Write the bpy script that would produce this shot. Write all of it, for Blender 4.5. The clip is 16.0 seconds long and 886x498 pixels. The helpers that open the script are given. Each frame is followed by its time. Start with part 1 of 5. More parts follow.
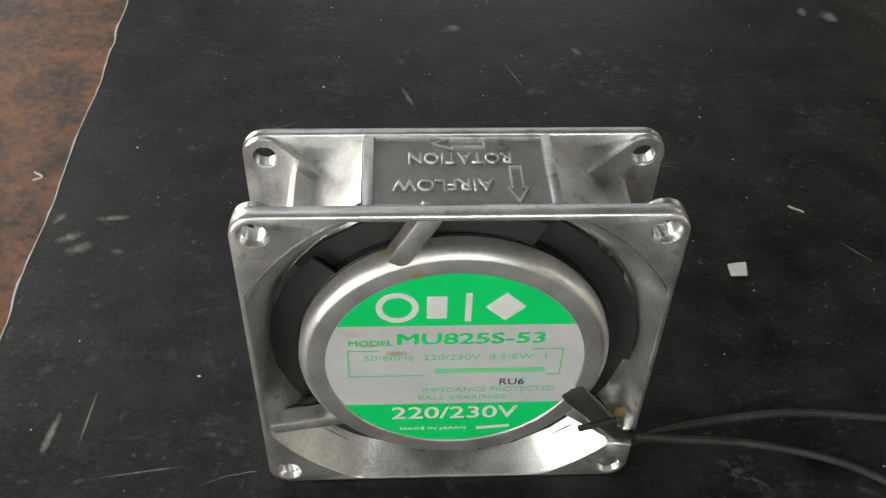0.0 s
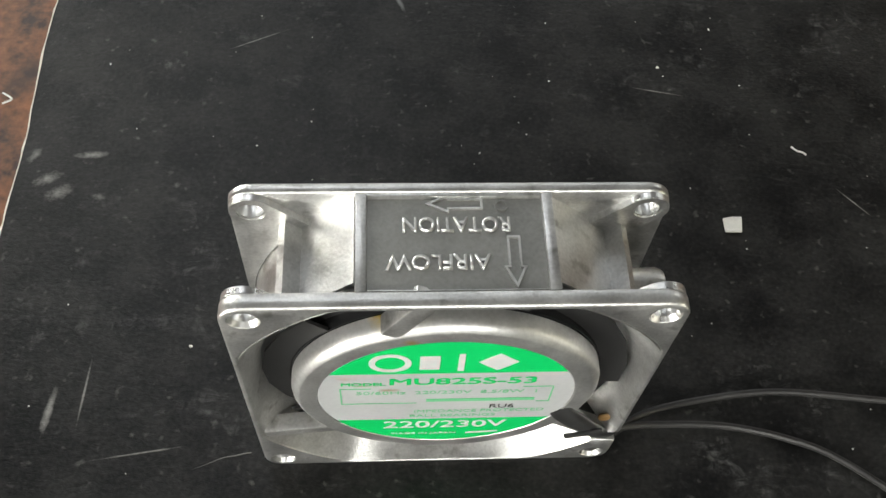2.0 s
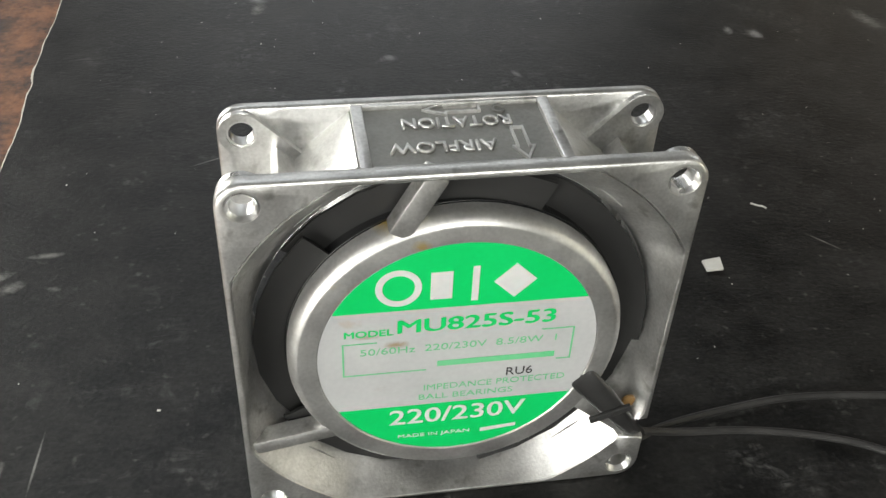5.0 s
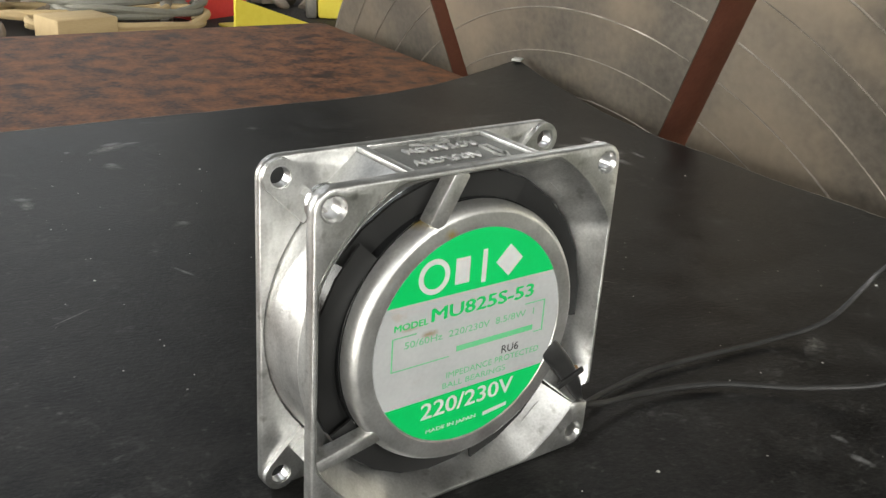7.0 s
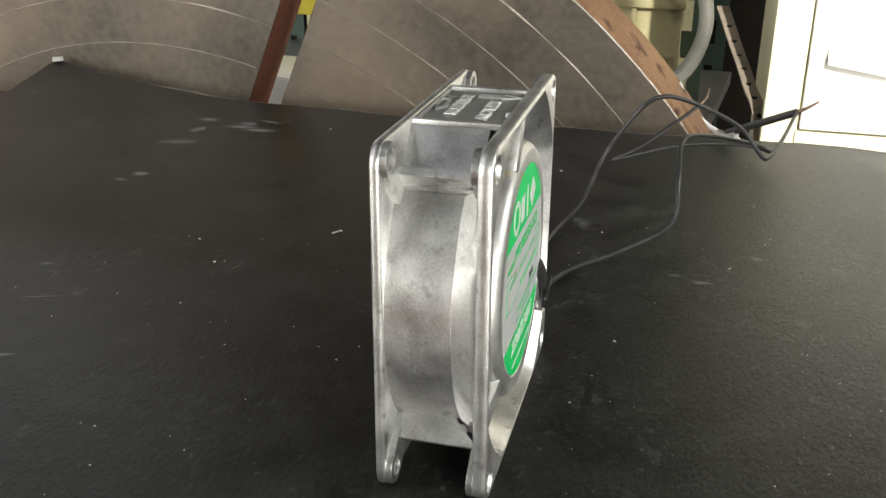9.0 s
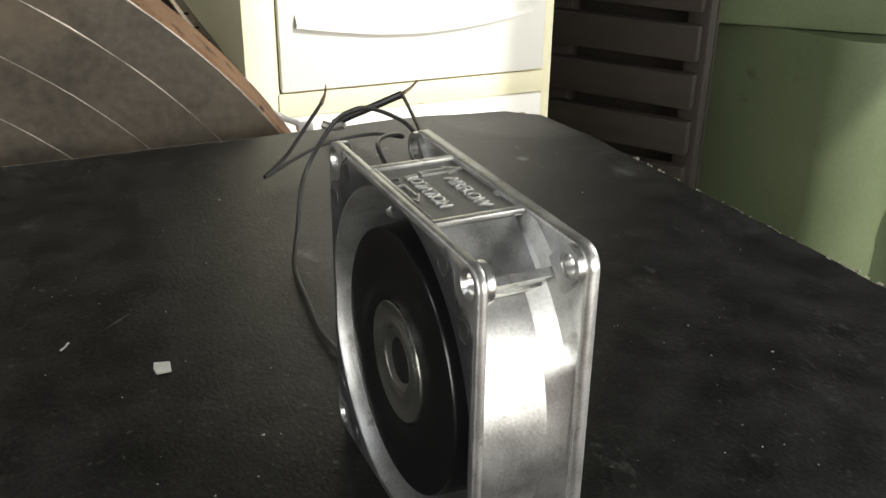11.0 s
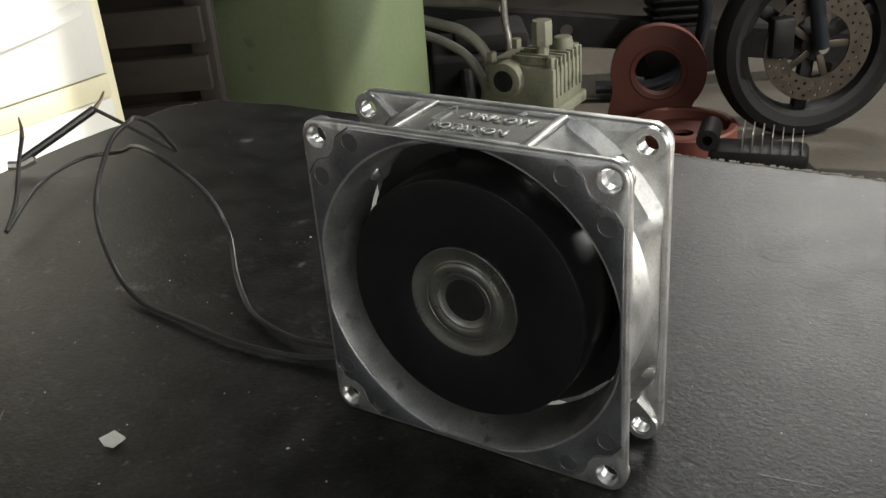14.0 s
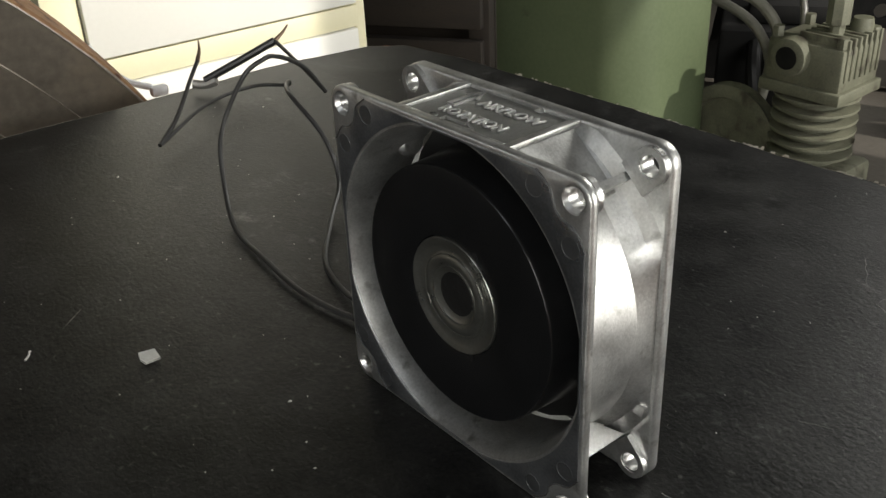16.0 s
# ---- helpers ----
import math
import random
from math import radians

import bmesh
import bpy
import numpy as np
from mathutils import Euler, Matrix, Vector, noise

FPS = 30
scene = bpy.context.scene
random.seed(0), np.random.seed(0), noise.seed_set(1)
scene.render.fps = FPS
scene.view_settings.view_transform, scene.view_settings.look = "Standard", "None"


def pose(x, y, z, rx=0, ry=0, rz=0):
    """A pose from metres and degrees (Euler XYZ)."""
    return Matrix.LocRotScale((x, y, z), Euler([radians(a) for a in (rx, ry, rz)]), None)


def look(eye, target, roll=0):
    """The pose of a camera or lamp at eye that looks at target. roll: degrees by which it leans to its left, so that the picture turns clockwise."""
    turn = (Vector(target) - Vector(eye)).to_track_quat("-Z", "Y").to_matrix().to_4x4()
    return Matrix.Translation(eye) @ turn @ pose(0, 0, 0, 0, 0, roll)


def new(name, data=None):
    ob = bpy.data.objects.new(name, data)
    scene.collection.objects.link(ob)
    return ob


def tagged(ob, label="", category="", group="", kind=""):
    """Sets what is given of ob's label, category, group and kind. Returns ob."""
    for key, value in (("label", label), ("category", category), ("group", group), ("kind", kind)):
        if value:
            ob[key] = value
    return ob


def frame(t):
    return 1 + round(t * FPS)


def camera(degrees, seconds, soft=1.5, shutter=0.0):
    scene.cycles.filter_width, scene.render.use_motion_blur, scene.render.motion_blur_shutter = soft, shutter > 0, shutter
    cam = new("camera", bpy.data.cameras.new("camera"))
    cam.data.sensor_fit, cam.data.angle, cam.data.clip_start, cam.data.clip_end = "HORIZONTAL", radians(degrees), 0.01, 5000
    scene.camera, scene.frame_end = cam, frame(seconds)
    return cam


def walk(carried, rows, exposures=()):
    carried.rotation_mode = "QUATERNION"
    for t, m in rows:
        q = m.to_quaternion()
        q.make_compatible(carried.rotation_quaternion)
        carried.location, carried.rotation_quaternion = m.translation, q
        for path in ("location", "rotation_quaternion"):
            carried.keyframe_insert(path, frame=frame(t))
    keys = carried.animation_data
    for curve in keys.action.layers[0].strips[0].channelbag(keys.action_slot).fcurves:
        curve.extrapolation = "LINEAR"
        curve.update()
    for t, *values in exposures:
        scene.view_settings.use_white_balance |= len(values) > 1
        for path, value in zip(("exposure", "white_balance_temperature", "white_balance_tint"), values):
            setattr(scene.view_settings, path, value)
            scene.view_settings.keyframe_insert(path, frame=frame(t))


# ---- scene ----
cam = camera(49.60, 16.0)
PATH = [
    (0, (-0.01107, -0.13281, 0.18825), (-0.00166, 0.01099, 0.04958), 1.98),
    (0.5, (-0.01180, -0.13141, 0.21049), (-0.00494, 0.00219, 0.06181), 1.77),
    (1, (-0.00833, -0.11950, 0.21703), (-0.00017, 0.00177, 0.05820), 2.23),
    (1.5, (-0.01267, -0.10483, 0.22000), (0.00022, 0.00716, 0.05480), 5.11),
    (2, (-0.01211, -0.08399, 0.22063), (0.00003, 0.01711, 0.04849), 5.41),
    (2.5, (-0.00816, -0.06868, 0.21917), (0.00277, 0.02282, 0.04166), 5.36),
    (3, (-0.01109, -0.06815, 0.22145), (-0.00195, 0.02112, 0.04271), 4.70),
    (3.5, (-0.01500, -0.07129, 0.21594), (-0.00573, 0.02230, 0.03944), 4.23),
    (4, (-0.02696, -0.09078, 0.20113), (-0.01350, 0.01932, 0.03471), 3.87),
    (4.5, (-0.02727, -0.11416, 0.19168), (-0.00394, 0.02273, 0.04775), 3.40),
    (4.7, (-0.02625, -0.12258, 0.17828), (-0.00027, 0.02225, 0.04282), 3.25),
    (6.8, (-0.10671, -0.16653, 0.13731), (-0.00653, -0.01268, 0.05798), 3.37),
    (7, (-0.12141, -0.15773, 0.13686), (-0.00833, -0.01068, 0.06212), 3.88),
    (7.5, (-0.14805, -0.13610, 0.13262), (-0.00863, -0.00951, 0.06525), 2.86),
    (8, (-0.18321, -0.11021, 0.13068), (-0.01984, -0.01291, 0.06869), 1.61),
    (8.5, (-0.21722, -0.09048, 0.13877), (-0.04059, -0.01474, 0.08341), 0.26),
    (9, (-0.20979, -0.04673, 0.13070), (-0.03027, -0.00016, 0.05584), 0.29),
    (9.5, (-0.21197, -0.00553, 0.15048), (-0.02970, 0.01382, 0.07045), 1.82),
    (9.7, (-0.20738, -0.00681, 0.15093), (-0.02605, 0.00118, 0.06694), 1.99),
    (11.8, (-0.15879, 0.14451, 0.15172), (-0.01619, 0.03251, 0.06734), -1.08),
    (12, (-0.15723, 0.15094, 0.14946), (-0.02018, 0.03464, 0.06176), -1.35),
    (12.5, (-0.13836, 0.15170, 0.14762), (-0.01683, 0.01976, 0.05916), -2.66),
    (13, (-0.12571, 0.16863, 0.15001), (-0.01164, 0.03026, 0.06144), -4.34),
    (13.5, (-0.11302, 0.16920, 0.15260), (-0.00796, 0.02393, 0.06393), -4.96),
    (14, (-0.10132, 0.17177, 0.14839), (-0.00281, 0.02229, 0.05921), -4.52),
    (14.5, (-0.10290, 0.17073, 0.14895), (-0.00448, 0.02239, 0.05779), -4.50),
    (15, (-0.10723, 0.16836, 0.14508), (-0.00319, 0.02428, 0.05333), -3.76),
    (15.5, (-0.11777, 0.15580, 0.14377), (-0.00250, 0.02091, 0.05148), -2.97),
    (16, (-0.13935, 0.12521, 0.14927), (-0.00206, 0.01534, 0.05399), -2.69),
]

def exposure_rows():
    return [(0.0, -0.05), (0.5, 0.47), (3.4, 0.46), (4.5, 0.38), (4.7, 0.36), (6.8, 0.2), (8.0, 0.17), (9.0, 0.25), (9.7, 0.3), (11.8, -0.34), (15.5, -0.28), (16.0, -0.5)]


walk(cam, [(t, look(eye, target, roll)) for t, eye, target, roll in PATH], exposure_rows())

# ---- light: windows in the west, north and south walls, the sun through narrow upper lights ----
SUN_DIR = Vector((1.0, 0.28, -0.72)).normalized()
world = bpy.data.worlds.new("sky")
scene.world = world
world.use_nodes = True
wn = world.node_tree.nodes
sky = wn.new("ShaderNodeTexSky")
sky.sky_type, sky.sun_disc = "NISHITA", False
sky.sun_elevation = math.asin(-SUN_DIR.z)
sky.sun_rotation = math.atan2(-SUN_DIR.x, -SUN_DIR.y)
wn["Background"].inputs["Strength"].default_value = 0.1
world.node_tree.links.new(sky.outputs["Color"], wn["Background"].inputs["Color"])

sun = new("sun", bpy.data.lights.new("sun", "SUN"))
sun.data.energy, sun.data.angle, sun.data.color = 5.0, radians(0.6), (1.0, 0.95, 0.86)
sun.matrix_world = look(Vector((0, 0, 0)) - SUN_DIR * 5, (0, 0, 0))

WINDOWS = [((-1.33, -1.35, 0.20), -90, 1.6, 1.0, 46.0), ((-1.33, 1.72, 0.35), -90, 1.6, 1.4, 60.0), ((0.4, 3.57, 1.45), 180, 2.0, 1.1, 10.0),
           ((0.5, -4.76, 2.45), 0, 1.6, 1.1, 145.0), ((3.37, 2.90, 1.80), 90, 1.2, 1.4, 16.0), ((-1.33, -3.55, 0.70), -90, 1.3, 1.6, 10.0)]
for eye, heading, w, h, power in WINDOWS:
    lamp = new("window_light", bpy.data.lights.new("window_light", "AREA"))
    lamp.data.shape, lamp.data.size, lamp.data.size_y = "RECTANGLE", w, h
    lamp.data.energy, lamp.data.color = power, (1.0, 0.985, 0.92)
    lamp.matrix_world = Matrix.Translation(eye) @ pose(0, 0, 0, 90, 0, heading)
roof_light = new("roof_light", bpy.data.lights.new("roof_light", "AREA"))
roof_light.data.shape, roof_light.data.size, roof_light.data.size_y = "RECTANGLE", 1.2, 1.5
roof_light.data.energy, roof_light.data.color = 17.0, (0.97, 0.99, 1.0)
roof_light.matrix_world = pose(-0.75, 2.25, 3.18)


# ---- materials ----
def material(name, base, other=None, rough=0.6, metal=0.0, scale=40.0, fine=300.0, bump=0.15, spread=0.5,
             rough_spread=0.1, random_shift=0.0, stretch=(1, 1, 1), spots=None, spot_scale=60.0, spot_at=0.68, spot_soft=0.1):
    """Two scales of noise between two colours, roughness variation, fine relief, optional spots of a third colour."""
    m = bpy.data.materials.new(name)
    m.use_nodes = True
    nt = m.node_tree
    n, lk = nt.nodes, nt.links.new
    bsdf = n["Principled BSDF"]
    bsdf.inputs["Metallic"].default_value = metal
    tc = n.new("ShaderNodeTexCoord")
    mp = n.new("ShaderNodeMapping")
    mp.inputs["Scale"].default_value = stretch
    lk(tc.outputs["Object"], mp.inputs["Vector"])
    big, small = n.new("ShaderNodeTexNoise"), n.new("ShaderNodeTexNoise")
    for tex, s, d in ((big, scale, 5.0), (small, fine, 3.0)):
        tex.inputs["Scale"].default_value, tex.inputs["Detail"].default_value = s, d
        lk(mp.outputs["Vector"], tex.inputs["Vector"])
    ramp = n.new("ShaderNodeValToRGB")
    ramp.color_ramp.elements[0].position, ramp.color_ramp.elements[1].position = 0.5 - spread / 2, 0.5 + spread / 2
    ramp.color_ramp.elements[0].color = (*base, 1)
    ramp.color_ramp.elements[1].color = (*(other or base), 1)
    mix = n.new("ShaderNodeMix")
    mix.inputs["Factor"].default_value = 0.35
    lk(big.outputs["Fac"], mix.inputs["A"])
    lk(small.outputs["Fac"], mix.inputs["B"])
    lk(mix.outputs["Result"], ramp.inputs["Fac"])
    color = ramp.outputs["Color"]
    if spots:
        st = n.new("ShaderNodeTexNoise")
        st.inputs["Scale"].default_value, st.inputs["Detail"].default_value = spot_scale, 8.0
        lk(mp.outputs["Vector"], st.inputs["Vector"])
        sr = n.new("ShaderNodeValToRGB")
        sr.color_ramp.elements[0].position, sr.color_ramp.elements[1].position = spot_at, min(spot_at + spot_soft, 1.0)
        lk(st.outputs["Fac"], sr.inputs["Fac"])
        sm = n.new("ShaderNodeMix")
        sm.data_type = "RGBA"
        lk(sr.outputs["Color"], sm.inputs["Factor"])
        lk(color, sm.inputs["A"])
        sm.inputs["B"].default_value = (*spots, 1)
        color = sm.outputs["Result"]
    if random_shift:
        oi, hs, mr = n.new("ShaderNodeObjectInfo"), n.new("ShaderNodeHueSaturation"), n.new("ShaderNodeMapRange")
        mr.inputs["To Min"].default_value, mr.inputs["To Max"].default_value = 1 - random_shift, 1 + random_shift
        lk(oi.outputs["Random"], mr.inputs["Value"])
        lk(mr.outputs["Result"], hs.inputs["Value"])
        lk(color, hs.inputs["Color"])
        color = hs.outputs["Color"]
    lk(color, bsdf.inputs["Base Color"])
    rr = n.new("ShaderNodeMapRange")
    rr.inputs["To Min"].default_value = max(rough - rough_spread, 0.03)
    rr.inputs["To Max"].default_value = min(rough + rough_spread, 1.0)
    lk(big.outputs["Fac"], rr.inputs["Value"])
    lk(rr.outputs["Result"], bsdf.inputs["Roughness"])
    if bump:
        bp = n.new("ShaderNodeBump")
        bp.inputs["Strength"].default_value, bp.inputs["Distance"].default_value = bump, 0.3 / fine
        lk(small.outputs["Fac"], bp.inputs["Height"])
        lk(bp.outputs["Normal"], bsdf.inputs["Normal"])
    return m


ALU = material("cast_aluminium", (0.44, 0.44, 0.43), (0.76, 0.76, 0.745), rough=0.41, metal=0.94, scale=150, fine=1600, bump=0.3, spread=0.36,
               rough_spread=0.13, spots=(0.30, 0.295, 0.275), spot_scale=250, spot_at=0.60, spot_soft=0.16)
# darker copy of the cast aluminium; the rear's dim reflection is in the colour
ALU_REAR = material("reflection_darkened_face", (0.20, 0.21, 0.22), (0.35, 0.36, 0.375), rough=0.31, metal=0.9, scale=110, fine=1700, bump=0.2, spread=0.3)
ALU_DARK = material("aluminium_recess", (0.21, 0.21, 0.20), (0.36, 0.36, 0.34), rough=0.55, metal=0.75, scale=120, fine=1500, bump=0.4)
ALU_MILLED = material("milled_aluminium", (0.55, 0.55, 0.54), (0.75, 0.75, 0.74), rough=0.3, metal=0.95, scale=60, fine=900, bump=0.15,
                      stretch=(6, 1, 1))
DRUM = material("turned_aluminium", (0.44, 0.44, 0.43), (0.70, 0.70, 0.685), rough=0.44, metal=0.92, scale=130, fine=1300, bump=0.2, rough_spread=0.1, spread=0.4,
                spots=(0.36, 0.30, 0.17), spot_scale=70, spot_at=0.72)
ALU_MARK = material("dull_ejector_mark", (0.10, 0.10, 0.10), (0.17, 0.17, 0.17), rough=0.5, metal=0.8, scale=200, fine=1500, bump=0.1)
ALU_EJECT = material("ejector_mark_face", (0.14, 0.145, 0.15), (0.22, 0.225, 0.23), rough=0.42, metal=0.88, scale=200, fine=1500, bump=0.15)
BLACK = material("black_enamel", (0.005, 0.0052, 0.0056), (0.009, 0.0092, 0.0096), rough=0.24, scale=80, fine=900, bump=0.03)
BLADE = material("matt_black_blade", (0.005, 0.005, 0.005), (0.010, 0.010, 0.010), rough=0.6, scale=80, fine=900, bump=0.05)
HUB_CAP = material("worn_steel_cap", (0.19, 0.19, 0.175), (0.32, 0.32, 0.29), rough=0.30, metal=0.9, scale=150, fine=1500, bump=0.05)
GREEN_INK = material("green_label_print", (0.0, 0.42, 0.09), (0.0, 0.50, 0.12), rough=0.42, scale=120, fine=900, bump=0.02,
                     spots=(0.02, 0.25, 0.07), spot_scale=160, spot_at=0.74)
GREEN_FADED = material("faded_green_print", (0.07, 0.43, 0.17), (0.18, 0.50, 0.27), rough=0.45, scale=150, fine=900, bump=0.0)
FOIL = material("silver_label_foil", (0.44, 0.45, 0.46), (0.57, 0.58, 0.58), rough=0.4, metal=0.3, scale=90, fine=900, bump=0.03,
                spots=(0.45, 0.36, 0.26), spot_scale=75, spot_at=0.68)
FOIL_PRINT = material("silver_print", (0.55, 0.56, 0.56), (0.66, 0.67, 0.66), rough=0.42, metal=0.2, scale=90, fine=900, bump=0.0)
INK = material("black_ink", (0.01, 0.01, 0.01), (0.02, 0.02, 0.02), rough=0.6, scale=300, fine=2000, bump=0.0)
TAPE = material("white_sticker", (0.75, 0.75, 0.76), (0.82, 0.82, 0.82), rough=0.5, scale=150, fine=1200, bump=0.05)
GLUE = material("brown_glue", (0.16, 0.09, 0.03), (0.3, 0.18, 0.07), rough=0.35, scale=300, fine=1500, bump=0.1)
SLEEVE = material("black_sleeve", (0.012, 0.012, 0.012), (0.03, 0.03, 0.03), rough=0.38, scale=200, fine=1500, bump=0.1)
WIRE = material("dusty_black_wire", (0.012, 0.012, 0.012), (0.034, 0.033, 0.032), rough=0.45, scale=120, fine=1200, bump=0.08)
COPPER = material("tarnished_copper", (0.12, 0.075, 0.05), (0.28, 0.21, 0.15), rough=0.45, metal=0.8, scale=300, fine=2000, bump=0.1)
SHEET = material("black_rubberised_sheet", (0.0050, 0.0050, 0.0051), (0.0210, 0.0206, 0.0198), rough=0.38, scale=55, fine=900, bump=0.15, spread=0.22,
                 rough_spread=0.08, spots=(0.060, 0.059, 0.055), spot_scale=330, spot_at=0.64)
SHEET.node_tree.nodes["Principled BSDF"].inputs["Specular IOR Level"].default_value = 0.235


def add_scuffs(m, patches, colour, grain=190, low=0.20, high=0.55):
    """Scuffs or stains: patches of place, half sizes, turn about z and strength, broken up by noise."""
    nt = m.node_tree
    n, lk = nt.nodes, nt.links.new
    bsdf = n["Principled BSDF"]
    tc = n.new("ShaderNodeTexCoord")
    total = None
    for row in patches:
        x, y, z, a, b, c, deg, power = row if len(row) == 8 else (row[0], row[1], 0.0, row[2], row[3], 1.0, row[4], row[5])
        mp = n.new("ShaderNodeMapping")
        mp.vector_type = "TEXTURE"
        mp.inputs["Location"].default_value, mp.inputs["Rotation"].default_value = (x, y, z), (0, 0, radians(deg))
        mp.inputs["Scale"].default_value = (a, b, c)
        lk(tc.outputs["Object"], mp.inputs["Vector"])
        ln = n.new("ShaderNodeVectorMath")
        ln.operation = "LENGTH"
        lk(mp.outputs["Vector"], ln.inputs[0])
        mr = n.new("ShaderNodeMapRange")
        mr.inputs["From Min"].default_value, mr.inputs["From Max"].default_value = 1.0, 0.0
        mr.inputs["To Min"].default_value, mr.inputs["To Max"].default_value = 0.0, power
        lk(ln.outputs["Value"], mr.inputs["Value"])
        if total is None:
            total = mr.outputs["Result"]
        else:
            ad = n.new("ShaderNodeMath")
            ad.operation = "MAXIMUM"
            lk(total, ad.inputs[0])
            lk(mr.outputs["Result"], ad.inputs[1])
            total = ad.outputs["Value"]
    nz = n.new("ShaderNodeTexNoise")
    nz.inputs["Scale"].default_value, nz.inputs["Detail"].default_value, nz.inputs["Roughness"].default_value = grain, 10, 0.82
    lk(tc.outputs["Object"], nz.inputs["Vector"])
    mu = n.new("ShaderNodeMath")
    mu.operation = "MULTIPLY"
    lk(total, mu.inputs[0])
    lk(nz.outputs["Fac"], mu.inputs[1])
    th = n.new("ShaderNodeMapRange")
    th.inputs["From Min"].default_value, th.inputs["From Max"].default_value = low, high
    lk(mu.outputs["Value"], th.inputs["Value"])
    mix = n.new("ShaderNodeMix")
    mix.data_type = "RGBA"
    old = bsdf.inputs["Base Color"].links[0].from_socket
    lk(th.outputs["Result"], mix.inputs["Factor"])
    lk(old, mix.inputs["A"])
    mix.inputs["B"].default_value = (*colour, 1)
    lk(mix.outputs["Result"], bsdf.inputs["Base Color"])


def add_fibres(m):
    """Short matted fibres pressed into the coating: long-grained relief, mottled gloss and tone."""
    nt = m.node_tree
    n, lk = nt.nodes, nt.links.new
    bsdf = n["Principled BSDF"]
    tc = n.new("ShaderNodeTexCoord")
    texs = []
    for turn, scale in ((20, (420, 760, 400)), (-62, (380, 640, 400))):
        mp, tx = n.new("ShaderNodeMapping"), n.new("ShaderNodeTexNoise")
        mp.inputs["Rotation"].default_value, mp.inputs["Scale"].default_value = (0, 0, radians(turn)), scale
        tx.inputs["Scale"].default_value, tx.inputs["Detail"].default_value, tx.inputs["Roughness"].default_value, tx.inputs["Distortion"].default_value = 1.0, 5, 0.65, 0.6
        lk(tc.outputs["Object"], mp.inputs["Vector"])
        lk(mp.outputs["Vector"], tx.inputs["Vector"])
        texs.append(tx)
    mx = n.new("ShaderNodeMix")
    mx.inputs["Factor"].default_value = 0.4
    lk(texs[0].outputs["Fac"], mx.inputs["A"])
    lk(texs[1].outputs["Fac"], mx.inputs["B"])
    bp = n.new("ShaderNodeBump")
    bp.inputs["Strength"].default_value, bp.inputs["Distance"].default_value = 0.42, 0.0006
    lk(mx.outputs["Result"], bp.inputs["Height"])
    lk(bsdf.inputs["Normal"].links[0].from_socket, bp.inputs["Normal"])
    lk(bp.outputs["Normal"], bsdf.inputs["Normal"])
    tone, mr = n.new("ShaderNodeHueSaturation"), n.new("ShaderNodeMapRange")
    mr.inputs["From Min"].default_value, mr.inputs["From Max"].default_value = 0.3, 0.7
    mr.inputs["To Min"].default_value, mr.inputs["To Max"].default_value = 0.55, 1.6
    lk(mx.outputs["Result"], mr.inputs["Value"])
    lk(mr.outputs["Result"], tone.inputs["Value"])
    lk(bsdf.inputs["Base Color"].links[0].from_socket, tone.inputs["Color"])
    lk(tone.outputs["Color"], bsdf.inputs["Base Color"])


def add_wear(m, colour):
    """Broken streaks rubbed into the coating, gathered in uneven patches."""
    nt = m.node_tree
    n, lk = nt.nodes, nt.links.new
    bsdf = n["Principled BSDF"]
    tc = n.new("ShaderNodeTexCoord")
    field = None
    for turn, scale, lo, hi in ((0, (21, 21, 21), 0.50, 0.68), (35, (80, 210, 90), 0.48, 0.64), (-50, (190, 100, 90), 0.44, 0.60)):
        mp, tx, mr = n.new("ShaderNodeMapping"), n.new("ShaderNodeTexNoise"), n.new("ShaderNodeMapRange")
        mp.inputs["Rotation"].default_value, mp.inputs["Scale"].default_value = (0, 0, radians(turn)), scale
        tx.inputs["Scale"].default_value, tx.inputs["Detail"].default_value, tx.inputs["Roughness"].default_value, tx.inputs["Distortion"].default_value = 1.0, 8, 0.7, 1.2
        mr.inputs["From Min"].default_value, mr.inputs["From Max"].default_value = lo, hi
        lk(tc.outputs["Object"], mp.inputs["Vector"])
        lk(mp.outputs["Vector"], tx.inputs["Vector"])
        lk(tx.outputs["Fac"], mr.inputs["Value"])
        if field is None:
            field = mr.outputs["Result"]
        else:
            mu = n.new("ShaderNodeMath")
            mu.operation = "MULTIPLY"
            lk(field, mu.inputs[0])
            lk(mr.outputs["Result"], mu.inputs[1])
            field = mu.outputs["Value"]
    mix = n.new("ShaderNodeMix")
    mix.data_type = "RGBA"
    lk(field, mix.inputs["Factor"])
    lk(bsdf.inputs["Base Color"].links[0].from_socket, mix.inputs["A"])
    mix.inputs["B"].default_value = (*colour, 1)
    lk(mix.outputs["Result"], bsdf.inputs["Base Color"])


